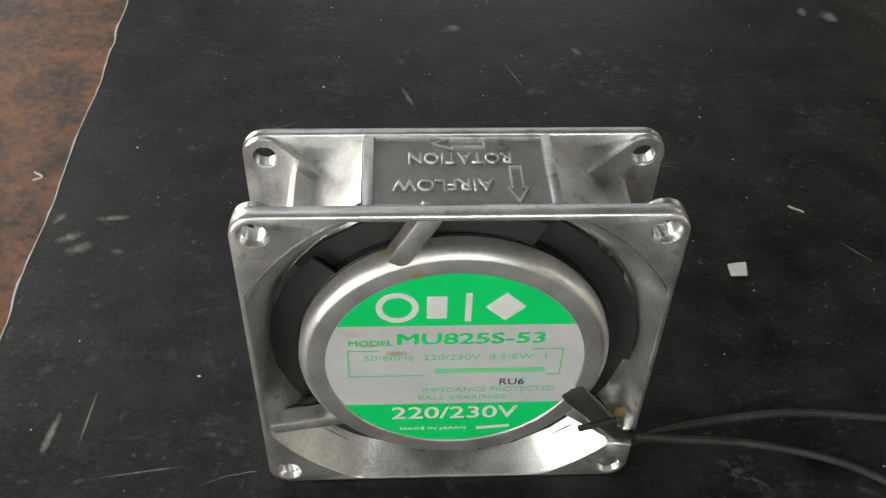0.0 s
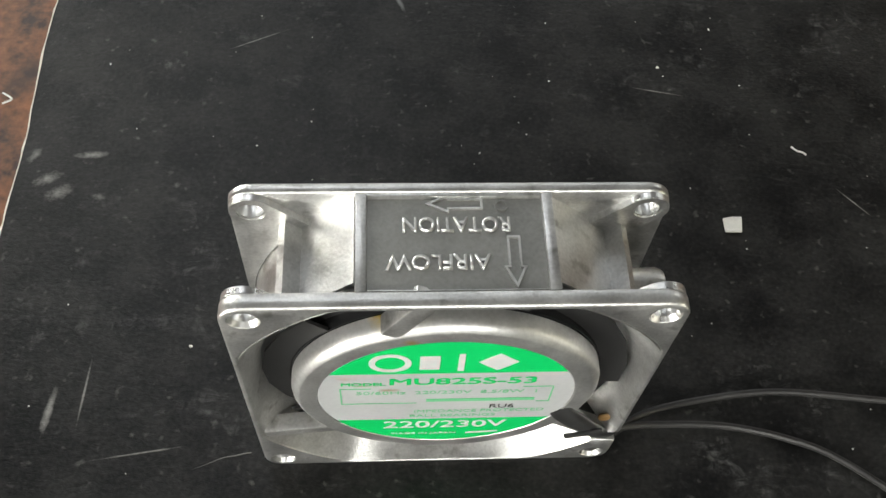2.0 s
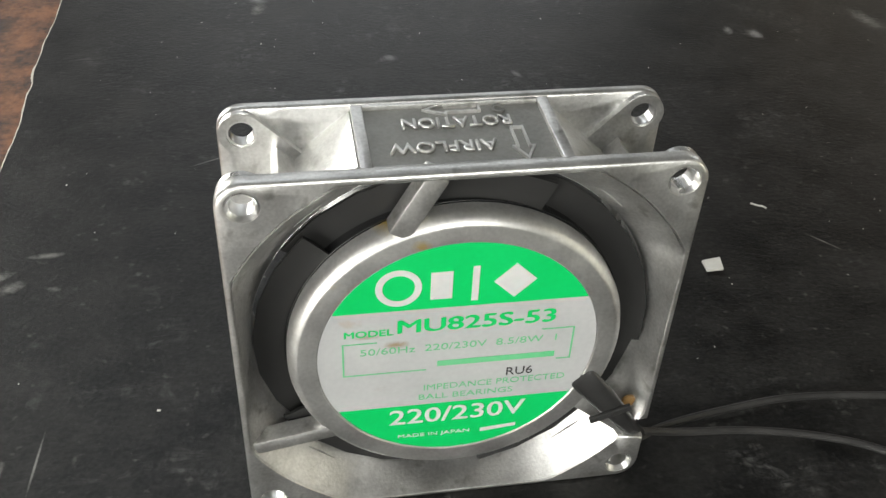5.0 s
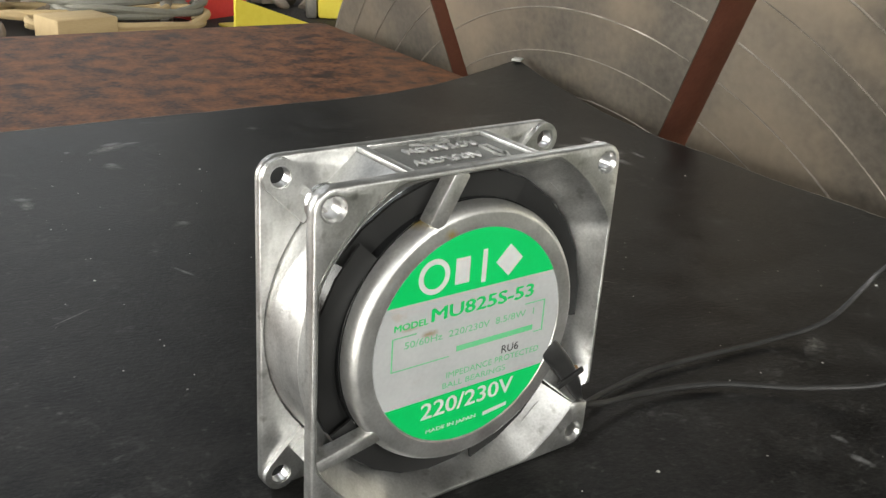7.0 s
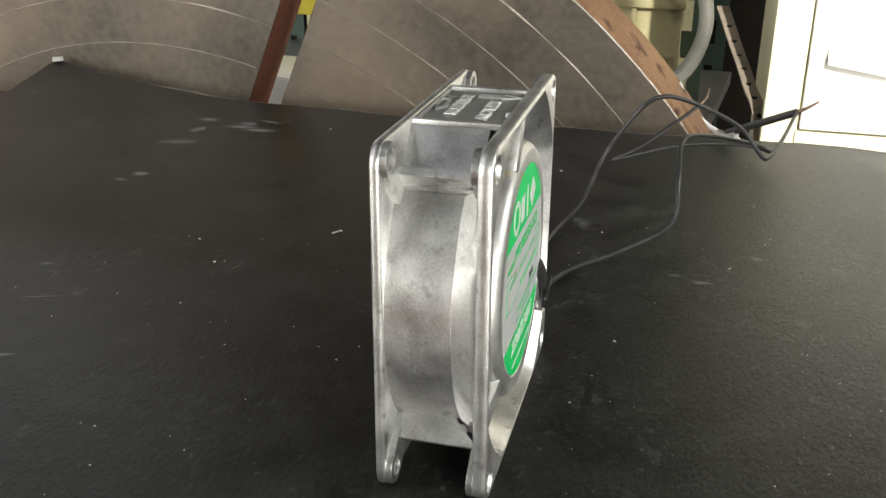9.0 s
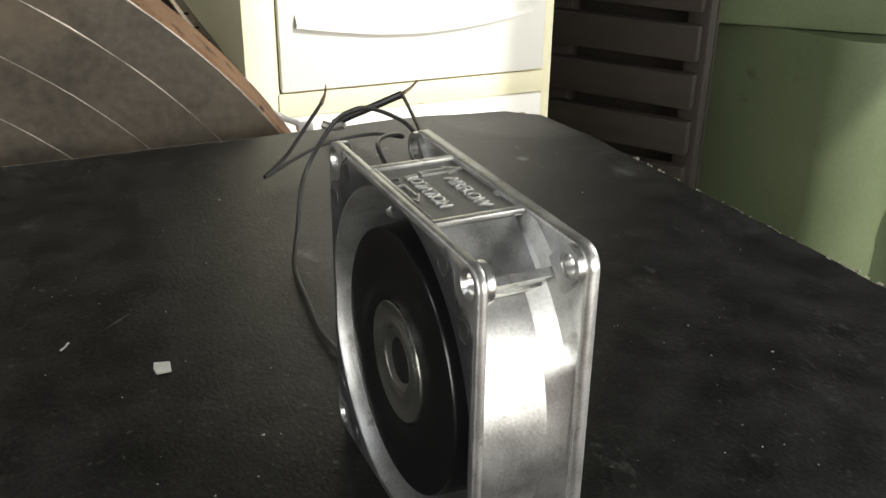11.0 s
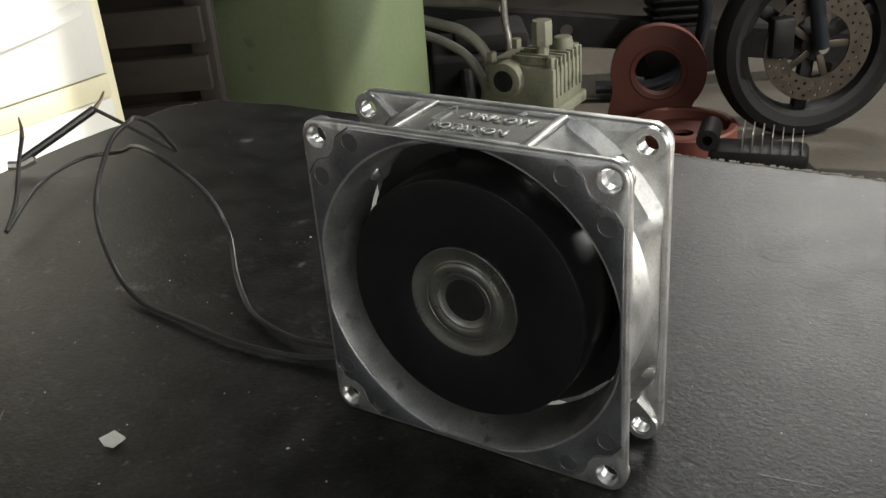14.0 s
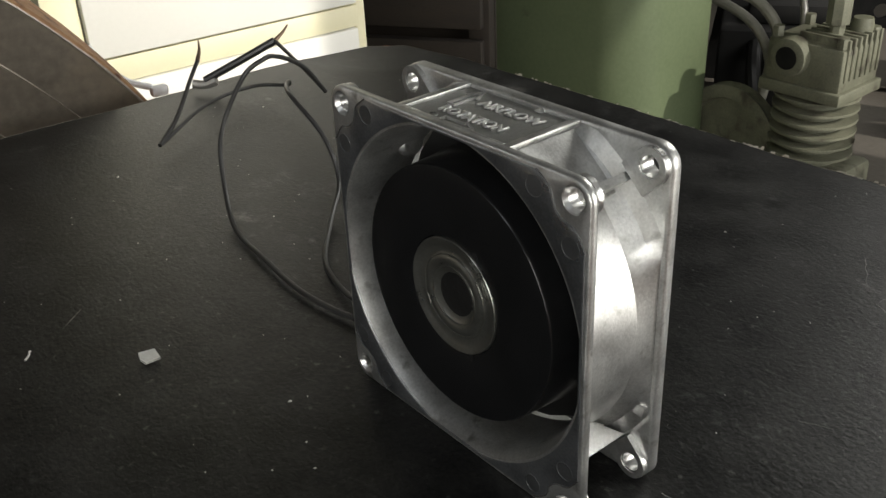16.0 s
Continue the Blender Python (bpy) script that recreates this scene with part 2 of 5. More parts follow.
add_fibres(SHEET)
add_wear(SHEET, (0.105, 0.105, 0.102))
add_scuffs(SHEET, [(-0.1040, 0.0690, 0.009, 0.0040, 28, 0.95), (-0.1000, 0.0645, 0.010, 0.0050, 30, 0.9), (-0.0930, 0.0770, 0.010, 0.0026, 4, 1.0),
                   (-0.1085, 0.0770, 0.007, 0.0030, 60, 0.9), (-0.0893, 0.0630, 0.006, 0.0028, -10, 0.8), (-0.0925, 0.002, 0.002, 0.012, -8, 1.1),
                   (-0.0690, 0.0669, 0.003, 0.003, 0, 0.7), (-0.0848, 0.0070, 0.0006, 0.016, -4, 1.2), (-0.070, -0.009, 0.020, 0.0005, 8, 1.1), (-0.050, 0.120, 0.018, 0.0005, 25, 1.1),
                   (0.030, 0.150, 0.0005, 0.016, 20, 1.1), (-0.075, 0.110, 0.012, 0.010, 30, 0.62), (0.070, 0.100, 0.014, 0.0005, -12, 1.1), (0.120, 0.060, 0.0005, 0.012, 40, 1.1),
                   (0.018, 0.291, 0.030, 0.008, 25, 0.9), (0.010, 0.262, 0.010, 0.016, 30, 0.7), (0.094, 0.299, 0.012, 0.007, 0, 0.6),
                   (-0.036, 0.227, 0.016, 0.008, 80, 0.8), (0.008, 0.180, 0.018, 0.010, 40, 0.6), (0.209, 0.199, 0.012, 0.028, 10, 0.8),
                   (0.154, 0.191, 0.020, 0.010, 30, 0.6), (0.036, 0.140, 0.020, 0.012, 10, 0.6), (0.174, -0.172, 0.034, 0.012, 10, 0.7),
                   (0.145, -0.011, 0.026, 0.012, 20, 0.7), (0.125, -0.075, 0.012, 0.026, 0, 0.6), (0.255, -0.12, 0.02, 0.03, 0, 0.5),
                   (-0.030, -0.122, 0.034, 0.007, 160, 0.6)], (0.23, 0.226, 0.212), grain=420, low=0.24, high=0.52)
add_scuffs(SHEET, [(0.0206, 0.2969, 0.0102, 0.0040, 10, 1.30), (0.0106, 0.2654, 0.0063, 0.0050, -58, 1.30), (0.0296, 0.2951, 0.0099, 0.0030, 4, 1.20), (-0.0361, 0.2347, 0.0080, 0.0040, -26, 1.25),
                   (0.0959, 0.2970, 0.0059, 0.0060, 19, 1.10), (0.2577, 0.1717, 0.0122, 0.0030, -103, 1.40), (0.0107, 0.1813, 0.0068, 0.0060, -48, 1.00), (-0.0019, 0.2911, 0.0036, 0.0040, -24, 1.10),
                   (0.1566, 0.1897, 0.0078, 0.0050, -91, 1.35), (0.2545, 0.2062, 0.0117, 0.0070, -94, 1.25), (0.2510, 0.1812, 0.0112, 0.0070, -94, 1.20), (-0.0072, 0.1373, 0.0108, 0.0016, -70, 1.30),
                   (0.0543, 0.1650, 0.0066, 0.0030, -72, 1.10), (0.2341, 0.2017, 0.0112, 0.0060, -21, 1.30), (0.2441, 0.1819, 0.0187, 0.0050, -86, 1.30), (0.1468, 0.1936, 0.0068, 0.0040, -95, 1.20),
                   (0.2077, -0.1375, 0.0064, 0.0060, -134, 1.30), (0.0979, -0.0569, 0.0074, 0.0030, -86, 1.20), (0.1021, -0.0479, 0.0057, 0.0030, -88, 1.00), (0.2398, 0.1695, 0.0183, 0.0060, -89, 1.30)], (0.20, 0.20, 0.198), grain=300, low=0.26, high=0.62)
add_scuffs(DRUM, [(-0.0125, -0.006, 0.0685, 0.0050, 0.0085, 0.007, 0, 1.7), (-0.0075, -0.0123, 0.0655, 0.004, 0.002, 0.003, 0, 1.0),
                  (-0.022, -0.012, 0.0585, 0.006, 0.003, 0.004, 0, 0.6)], (0.62, 0.46, 0.13), 160, 0.25, 0.6)
add_scuffs(FOIL, [(-0.0165, -0.0123, 0.0462, 0.0052, 0.01, 0.0012, 0, 1.1), (-0.0115, -0.0123, 0.0438, 0.0040, 0.01, 0.0016, 0, 1.3),
                  (-0.0140, -0.0123, 0.0330, 0.009, 0.01, 0.004, 0, 0.55)], (0.33, 0.24, 0.15), 420, 0.22, 0.6)
SHEET_EDGE = material("torn_sheet_edge", (0.36, 0.33, 0.27), (0.66, 0.62, 0.54), rough=0.9, scale=200, fine=1200, bump=0.4)
RIDGE = material("worn_ridge", (0.12, 0.118, 0.112), (0.24, 0.235, 0.222), rough=0.6, scale=300, fine=1500, bump=0.2)
PAPER = material("paper_scrap", (0.55, 0.54, 0.5), (0.72, 0.71, 0.67), rough=0.85, scale=300, fine=1500, bump=0.2)
TABLE = material("rusty_brown_table", (0.032, 0.013, 0.007), (0.245, 0.098, 0.039), rough=0.6, scale=58, fine=420, bump=0.35, spread=0.24,
                 spots=(0.035, 0.016, 0.010), spot_scale=38, spot_at=0.59)
IRON = material("machined_iron", (0.072, 0.063, 0.052), (0.165, 0.140, 0.111), rough=0.45, metal=0.3, scale=11, fine=200, bump=0.12, spread=0.30,
                spots=(0.26, 0.205, 0.145), spot_scale=9, spot_at=0.46, spot_soft=0.26)
RUST = material("orange_rust", (0.13, 0.060, 0.028), (0.33, 0.19, 0.095), rough=0.85, scale=28, fine=420, bump=0.6,
                spots=(0.08, 0.035, 0.02), spot_scale=70, spot_at=0.6)
RUST_RED = material("red_brown_slot_wall", (0.13, 0.042, 0.025), (0.22, 0.085, 0.05), rough=0.7, scale=40, fine=300, bump=0.3)
GROOVE = material("bright_groove", (0.14, 0.12, 0.10), (0.38, 0.34, 0.285), rough=0.4, metal=0.5, scale=60, fine=500, bump=0.2)
CREAM = material("cream_plastic", (0.72, 0.68, 0.46), (0.78, 0.74, 0.54), rough=0.42, scale=8, fine=300, bump=0.05)
CREAM_WHITE = material("white_plastic", (0.74, 0.73, 0.68), (0.8, 0.79, 0.74), rough=0.4, scale=8, fine=300, bump=0.05)
GREEN_PAINT = material("machine_green_paint", (0.085, 0.112, 0.056), (0.135, 0.165, 0.090), rough=0.5, scale=5, fine=120, bump=0.12,
                       spots=(0.05, 0.055, 0.035), spot_scale=14, spot_at=0.69)
COMP = material("compressor_grey_green", (0.075, 0.078, 0.053), (0.20, 0.198, 0.142), rough=0.6, scale=16, fine=260, bump=0.25,
                spots=(0.045, 0.038, 0.028), spot_scale=24, spot_at=0.54, spot_soft=0.16)
RED_OXIDE = material("red_oxide_steel", (0.065, 0.014, 0.009), (0.130, 0.034, 0.021), rough=0.6, scale=10, fine=180, bump=0.2)
TYRE = material("black_tyre_rubber", (0.006, 0.006, 0.006), (0.014, 0.0135, 0.013), rough=0.75, scale=20, fine=250, bump=0.3)
BLACK_PART = material("greasy_black_part", (0.006, 0.006, 0.006), (0.018, 0.0175, 0.017), rough=0.45, scale=25, fine=260, bump=0.25)
STEEL = material("worn_steel", (0.25, 0.24, 0.22), (0.42, 0.40, 0.37), rough=0.4, metal=0.7, scale=30, fine=300, bump=0.15,
                 spots=(0.12, 0.07, 0.05), spot_scale=30, spot_at=0.62)
BRAKE = material("browned_brake_steel", (0.034, 0.027, 0.021), (0.095, 0.076, 0.058), rough=0.5, metal=0.6, scale=26, fine=300, bump=0.2)
FORK = material("greasy_fork_leg", (0.012, 0.014, 0.019), (0.030, 0.034, 0.042), rough=0.32, metal=0.3, scale=20, fine=250, bump=0.1)
FLOOR = material("oil_stained_concrete", (0.055, 0.048, 0.039), (0.115, 0.101, 0.083), rough=0.8, scale=3, fine=60, bump=0.25,
                 spots=(0.05, 0.045, 0.04), spot_scale=4, spot_at=0.6)
WALL = material("grey_workshop_wall", (0.06, 0.06, 0.058), (0.10, 0.098, 0.091), rough=0.85, scale=2, fine=40, bump=0.2)
CEIL = material("grey_roof_sheet", (0.10, 0.10, 0.10), (0.15, 0.15, 0.146), rough=0.7, scale=2, fine=40, bump=0.1)
for dull in (TYRE, BLACK_PART):
    dull.node_tree.nodes["Principled BSDF"].inputs["Specular IOR Level"].default_value = 0.2
HOSE = material("grey_hose", (0.17, 0.165, 0.135), (0.27, 0.26, 0.215), rough=0.6, scale=30, fine=300, bump=0.1)
CABLE = material("pale_grey_cable", (0.25, 0.25, 0.22), (0.36, 0.35, 0.31), rough=0.55, scale=30, fine=300, bump=0.1)
YELLOW = material("yellow_sheet_metal", (0.75, 0.60, 0.05), (0.85, 0.72, 0.10), rough=0.5, scale=12, fine=200, bump=0.1)
RED_PLASTIC = material("red_plastic", (0.55, 0.03, 0.03), (0.7, 0.07, 0.06), rough=0.5, scale=12, fine=200, bump=0.1)
WOOD = material("pale_wood", (0.42, 0.30, 0.15), (0.58, 0.44, 0.24), rough=0.75, scale=10, fine=150, bump=0.2, stretch=(1, 6, 6))
# wood colour lowered to near black to carry the deep shade on the slats
SHADE_DARK_WOOD = material("shade_darkened_wood", (0.012, 0.009, 0.007), (0.032, 0.023, 0.017), rough=0.8, scale=10, fine=120, bump=0.3, stretch=(1, 6, 6))
RUBBLE = material("rusty_small_parts", (0.10, 0.085, 0.07), (0.32, 0.26, 0.20), rough=0.8, scale=14, fine=200, bump=0.4, random_shift=0.4)
CRATE = material("dirty_cream_crate", (0.40, 0.36, 0.20), (0.55, 0.50, 0.30), rough=0.7, scale=12, fine=180, bump=0.2,
                 spots=(0.16, 0.14, 0.09), spot_scale=14, spot_at=0.62)
RACK = material("dull_green_rack", (0.06, 0.10, 0.08), (0.10, 0.15, 0.12), rough=0.6, scale=10, fine=150, bump=0.15)


# ---- shape helpers ----
def part(name, bm, mat, parent=None, label="", smooth=30):
    me = bpy.data.meshes.new(name)
    bmesh.ops.recalc_face_normals(bm, faces=bm.faces)
    bm.to_mesh(me)
    bm.free()
    me.materials.append(mat)
    ob = new(name, me)
    if smooth:
        me.polygons.foreach_set("use_smooth", [True] * len(me.polygons))
        me.set_sharp_from_angle(angle=radians(smooth))
    ob.parent = parent
    if label:
        ob["label"] = label
    return ob


def thing(name, label, category, m=None, group="", kind=""):
    ob = new(name)
    ob.empty_display_size = 0.02
    if m is not None:
        ob.matrix_world = m
    return tagged(ob, label, category, group, kind)


def box(bm, x0, x1, y0, y1, z0, z1, m=None, bevel=0.0):
    vs = [bm.verts.new((x, y, z)) for x in (x0, x1) for y in (y0, y1) for z in (z0, z1)]
    fs = [bm.faces.new([vs[i] for i in q]) for q in ((0, 1, 3, 2), (4, 6, 7, 5), (0, 4, 5, 1), (2, 3, 7, 6), (0, 2, 6, 4), (1, 5, 7, 3))]
    if bevel:
        es = list({e for f in fs for e in f.edges})
        got = bmesh.ops.bevel(bm, geom=es, offset=bevel, segments=2, profile=0.5, affect="EDGES")
        vs = list({v for f in got["faces"] for v in f.verts} | {v for v in vs if v.is_valid})
    if m is not None:
        bmesh.ops.transform(bm, matrix=m, verts=vs)
    return vs


def boxes(*rows, bevel=0.0):
    bm = bmesh.new()
    for r in rows:
        box(bm, *r, bevel=bevel)
    return bm


def lathe(bm, profile, axis="y", centre=(0, 0, 0), steps=64, close=True):
    """Turns a closed profile of (radius, along) round an axis."""
    rings = []
    for k in range(steps):
        a = 2 * math.pi * k / steps
        ring = []
        for r, h in profile:
            u, v = r * math.cos(a), r * math.sin(a)
            p = {"x": (h, u, v), "y": (u, h, v), "z": (u, v, h)}[axis]
            ring.append(bm.verts.new(Vector(p) + Vector(centre)))
        rings.append(ring)
    n = len(profile)
    for k in range(steps):
        a, b = rings[k], rings[(k + 1) % steps]
        for i in range(n if close else n - 1):
            j = (i + 1) % n
            bm.faces.new((a[i], a[j], b[j], b[i]))
    bmesh.ops.remove_doubles(bm, verts=bm.verts, dist=1e-6)
    return bm


def turned(profile, axis="y", centre=(0, 0, 0), steps=64, close=True):
    return lathe(bmesh.new(), profile, axis, centre, steps, close)


def rounded_rect(w, h, r, cx=0, cy=0, n=8):
    pts = []
    for sx, sy, a0 in ((1, 1, 0), (-1, 1, 90), (-1, -1, 180), (1, -1, 270)):
        for k in range(n + 1):
            a = radians(a0 + 90 * k / n)
            pts.append((cx + sx * (w / 2 - r) + r * math.cos(a), cy + sy * (h / 2 - r) + r * math.sin(a)))
    return pts


def circle(r, cx=0, cy=0, n=32):
    return [(cx + r * math.cos(2 * math.pi * k / n), cy + r * math.sin(2 * math.pi * k / n)) for k in range(n)]


def slab(loops, d0, d1, place=lambda u, v, d: (u, d, v), bm=None):
    """A flat plate with holes: the loops (outer first) in u, v, from depth d0 to d1."""
    bm = bm or bmesh.new()
    edges, rims = [], []
    for pts in loops:
        vs = [bm.verts.new(place(u, v, d0)) for u, v in pts]
        edges += [bm.edges.new((vs[i], vs[(i + 1) % len(vs)])) for i in range(len(vs))]
        rims.append((vs, pts))
    got = bmesh.ops.triangle_fill(bm, use_beauty=True, use_dissolve=False, edges=edges)
    faces = [g for g in got["geom"] if isinstance(g, bmesh.types.BMFace)]
    twin = {}
    for vs, pts in rims:
        for v, (u, w) in zip(vs, pts):
            twin[v] = bm.verts.new(place(u, w, d1))
    for f in faces:
        bm.faces.new([twin[v] for v in reversed(f.verts)])
    for vs, _ in rims:
        for i in range(len(vs)):
            a, b = vs[i], vs[(i + 1) % len(vs)]
            bm.faces.new((a, b, twin[b], twin[a]))
    return bm


def smooth_path(points, n=10):
    pts = [Vector(p) for p in points]
    pts = [2 * pts[0] - pts[1]] + pts + [2 * pts[-1] - pts[-2]]
    out = []
    for i in range(1, len(pts) - 2):
        a, b, c, d = pts[i - 1:i + 3]
        for k in range(n):
            s = k / n
            out.append(0.5 * (2 * b + (c - a) * s + (2 * a - 5 * b + 4 * c - d) * s * s + (3 * b - a - 3 * c + d) * s ** 3))
    out.append(pts[-2])
    return out


def tube(points, r, sides=10, n=10, bm=None, taper=None):
    """A round cable along a smooth path."""
    bm = bm or bmesh.new()
    path = smooth_path(points, n)
    up, rings = Vector((0, 0, 1)), []
    for i, p in enumerate(path):
        t = (path[min(i + 1, len(path) - 1)] - path[max(i - 1, 0)]).normalized()
        s = t.cross(up)
        s = s.normalized() if s.length > 1e-3 else Vector((1, 0, 0))
        w = s.cross(t)
        rr = r if taper is None else r + (taper - r) * i / (len(path) - 1)
        rings.append([bm.verts.new(p + rr * (math.cos(2 * math.pi * k / sides) * s + math.sin(2 * math.pi * k / sides) * w)) for k in range(sides)])
    for a, b in zip(rings[:-1], rings[1:]):
        for k in range(sides):
            bm.faces.new((a[k], a[(k + 1) % sides], b[(k + 1) % sides], b[k]))
    bm.faces.new(rings[0])
    bm.faces.new(list(reversed(rings[-1])))
    return bm


def lettering(name, body, size, depth, mat, parent, m, width=None, label="", align="CENTER", bold=0.0, widen=0.0):
    cu = bpy.data.curves.new(name, "FONT")
    cu.body, cu.size, cu.extrude, cu.align_x, cu.align_y, cu.offset = body, 1.0, 0.0, align, "CENTER", bold
    cu.resolution_u = 3
    tmp = new(name, cu)
    bpy.context.view_layer.update()
    me = bpy.data.meshes.new_from_object(tmp.evaluated_get(bpy.context.evaluated_depsgraph_get()))
    bpy.data.objects.remove(tmp)
    bm = bmesh.new()
    bm.from_mesh(me)
    bpy.data.meshes.remove(me)
    ys, xs = [v.co.y for v in bm.verts], [v.co.x for v in bm.verts]
    k = size / (max(ys) - min(ys))
    kx = width / (max(xs) - min(xs)) if width else k
    mid = (max(ys) + min(ys)) / 2
    midx = (max(xs) + min(xs)) / 2 if align == "CENTER" else min(xs)
    for v in bm.verts:
        v.co = Vector(((v.co.x - midx) * kx, (v.co.y - mid) * k, 0))
    if widen:
        got = bmesh.ops.duplicate(bm, geom=bm.verts[:] + bm.edges[:] + bm.faces[:])
        bmesh.ops.translate(bm, vec=(widen, widen * 0.4, 0.00001), verts=[g for g in got["geom"] if isinstance(g, bmesh.types.BMVert)])
    if depth:
        got = bmesh.ops.extrude_face_region(bm, geom=bm.faces[:])
        bmesh.ops.translate(bm, vec=(0, 0, depth), verts=[g for g in got["geom"] if isinstance(g, bmesh.types.BMVert)])
    bmesh.ops.transform(bm, matrix=m, verts=bm.verts)
    return part(name, bm, mat, parent, label, smooth=0)


# ---- the workshop round the table ----
FLOOR_Z = -0.9


def structure(name, bm, mat, label, category):
    return tagged(part(name, bm, mat, smooth=0), label, category, kind="structure")


structure("floor", boxes((-1.5, 3.4, -4.8, 3.6, FLOOR_Z - 0.1, FLOOR_Z)), FLOOR, "grey brown oil-stained concrete workshop floor", "floor")
ROOF = slab([[(-1.5, -4.8), (3.4, -4.8), (3.4, 3.6), (-1.5, 3.6)], [(-1.35, 1.5), (-0.15, 1.5), (-0.15, 3.0), (-1.35, 3.0)]], 3.2, 3.3, lambda u, v, d: (u, v, d))
structure("ceiling", ROOF, CEIL, "grey sheet roof with an open roof light", "ceiling")
NORTH = slab([[(-1.5, FLOOR_Z), (3.4, FLOOR_Z), (3.4, 3.2), (-1.5, 3.2)], [(-0.6, 0.9), (1.4, 0.9), (1.4, 2.0), (-0.6, 2.0)]], 3.6, 3.75)
structure("wall_north", NORTH, WALL, "grey rendered workshop wall with a wide window", "wall")
SOUTH = slab([[(-1.5, FLOOR_Z), (3.4, FLOOR_Z), (3.4, 3.2), (-1.5, 3.2)], [(-0.3, 1.9), (1.3, 1.9), (1.3, 3.0), (-0.3, 3.0)]], -4.95, -4.8)
structure("wall_south", SOUTH, WALL, "grey rendered workshop wall with a high wide window", "wall")
EAST_WALL = slab([[(-4.8, FLOOR_Z), (3.6, FLOOR_Z), (3.6, 3.2), (-4.8, 3.2)], [(2.3, 1.1), (3.5, 1.1), (3.5, 2.5), (2.3, 2.5)]], 3.4, 3.55, lambda u, v, d: (d, u, v))
structure("wall_east", EAST_WALL, WALL, "grey rendered workshop wall with a high wide window", "wall")


def west_wall():
    # u runs along y, v is height; a window, a door left ajar and a narrow side light
    opening = lambda y0, y1, z0, z1: [(y0, z0), (y1, z0), (y1, z1), (y0, z1)]
    loops = [opening(-4.8, 3.6, FLOOR_Z, 3.2), opening(-2.15, -0.55, -0.3, 0.7), opening(0.92, 2.52, -0.35, 1.05), opening(-4.2, -2.9, -0.1, 1.5),
             opening(-0.955, -0.655, 0.95, 3.0), [(-2.42, 0.90), (-1.88, 0.90), (-1.94, 1.10), (-2.16, 1.58), (-2.26, 1.78), (-2.42, 1.78)]]
    bm = slab(loops, -1.5, -1.36, lambda u, v, d: (d, u, v))
    return structure("wall_west", bm, WALL, "grey wall with three wide windows and narrow lights", "wall")


west_wall()


# ---- brown table with the black sheet on it ----
def brown_table():
    t = thing("work_table", "rust-brown stained steel work table with worn edges", "table", pose(-0.1, 0.14, FLOOR_Z))
    top = bmesh.new()
    outline = [(-0.62, -0.321), (0.385, -0.321), (0.390, 0.10), (0.400, 0.30), (0.408, 0.40), (0.413, 0.460), (0.408, 0.467), (0.05, 0.468), (-0.62, 0.462)]
    slab([outline], -0.0035 - FLOOR_Z - 0.012, -0.0035 - FLOOR_Z, lambda u, v, d: (u, v, d), top)
    part("tabletop", top, TABLE, t, "mottled rust-brown steel plate")
    for x, y in ((-0.57, -0.28), (0.30, -0.28), (-0.57, 0.36), (0.33, 0.38)):
        part("leg", boxes((x - 0.02, x + 0.02, y - 0.02, y + 0.02, 0, -0.0155 - FLOOR_Z), bevel=0.003), RUST_RED, t)
    return t


brown_table()


def sheet_height(x, y):
    """The sheet lies flat but for a lifted corner and slight waves."""
    near = max(0.0, 1 - math.hypot(x - 0.320, y - 0.345) / 0.125)
    droop = max(0.0, 1 - math.hypot(x - 0.289, y + 0.183) / 0.06)
    wave = 0.0006 * noise.noise(Vector((x * 14, y * 14, 3.0)))
    inner = min(1.0, max(0.0, math.hypot(x, y) / 0.12 - 0.5))
    return -0.0003 + 0.0135 * near ** 1.5 - 0.0035 * droop + wave * inner


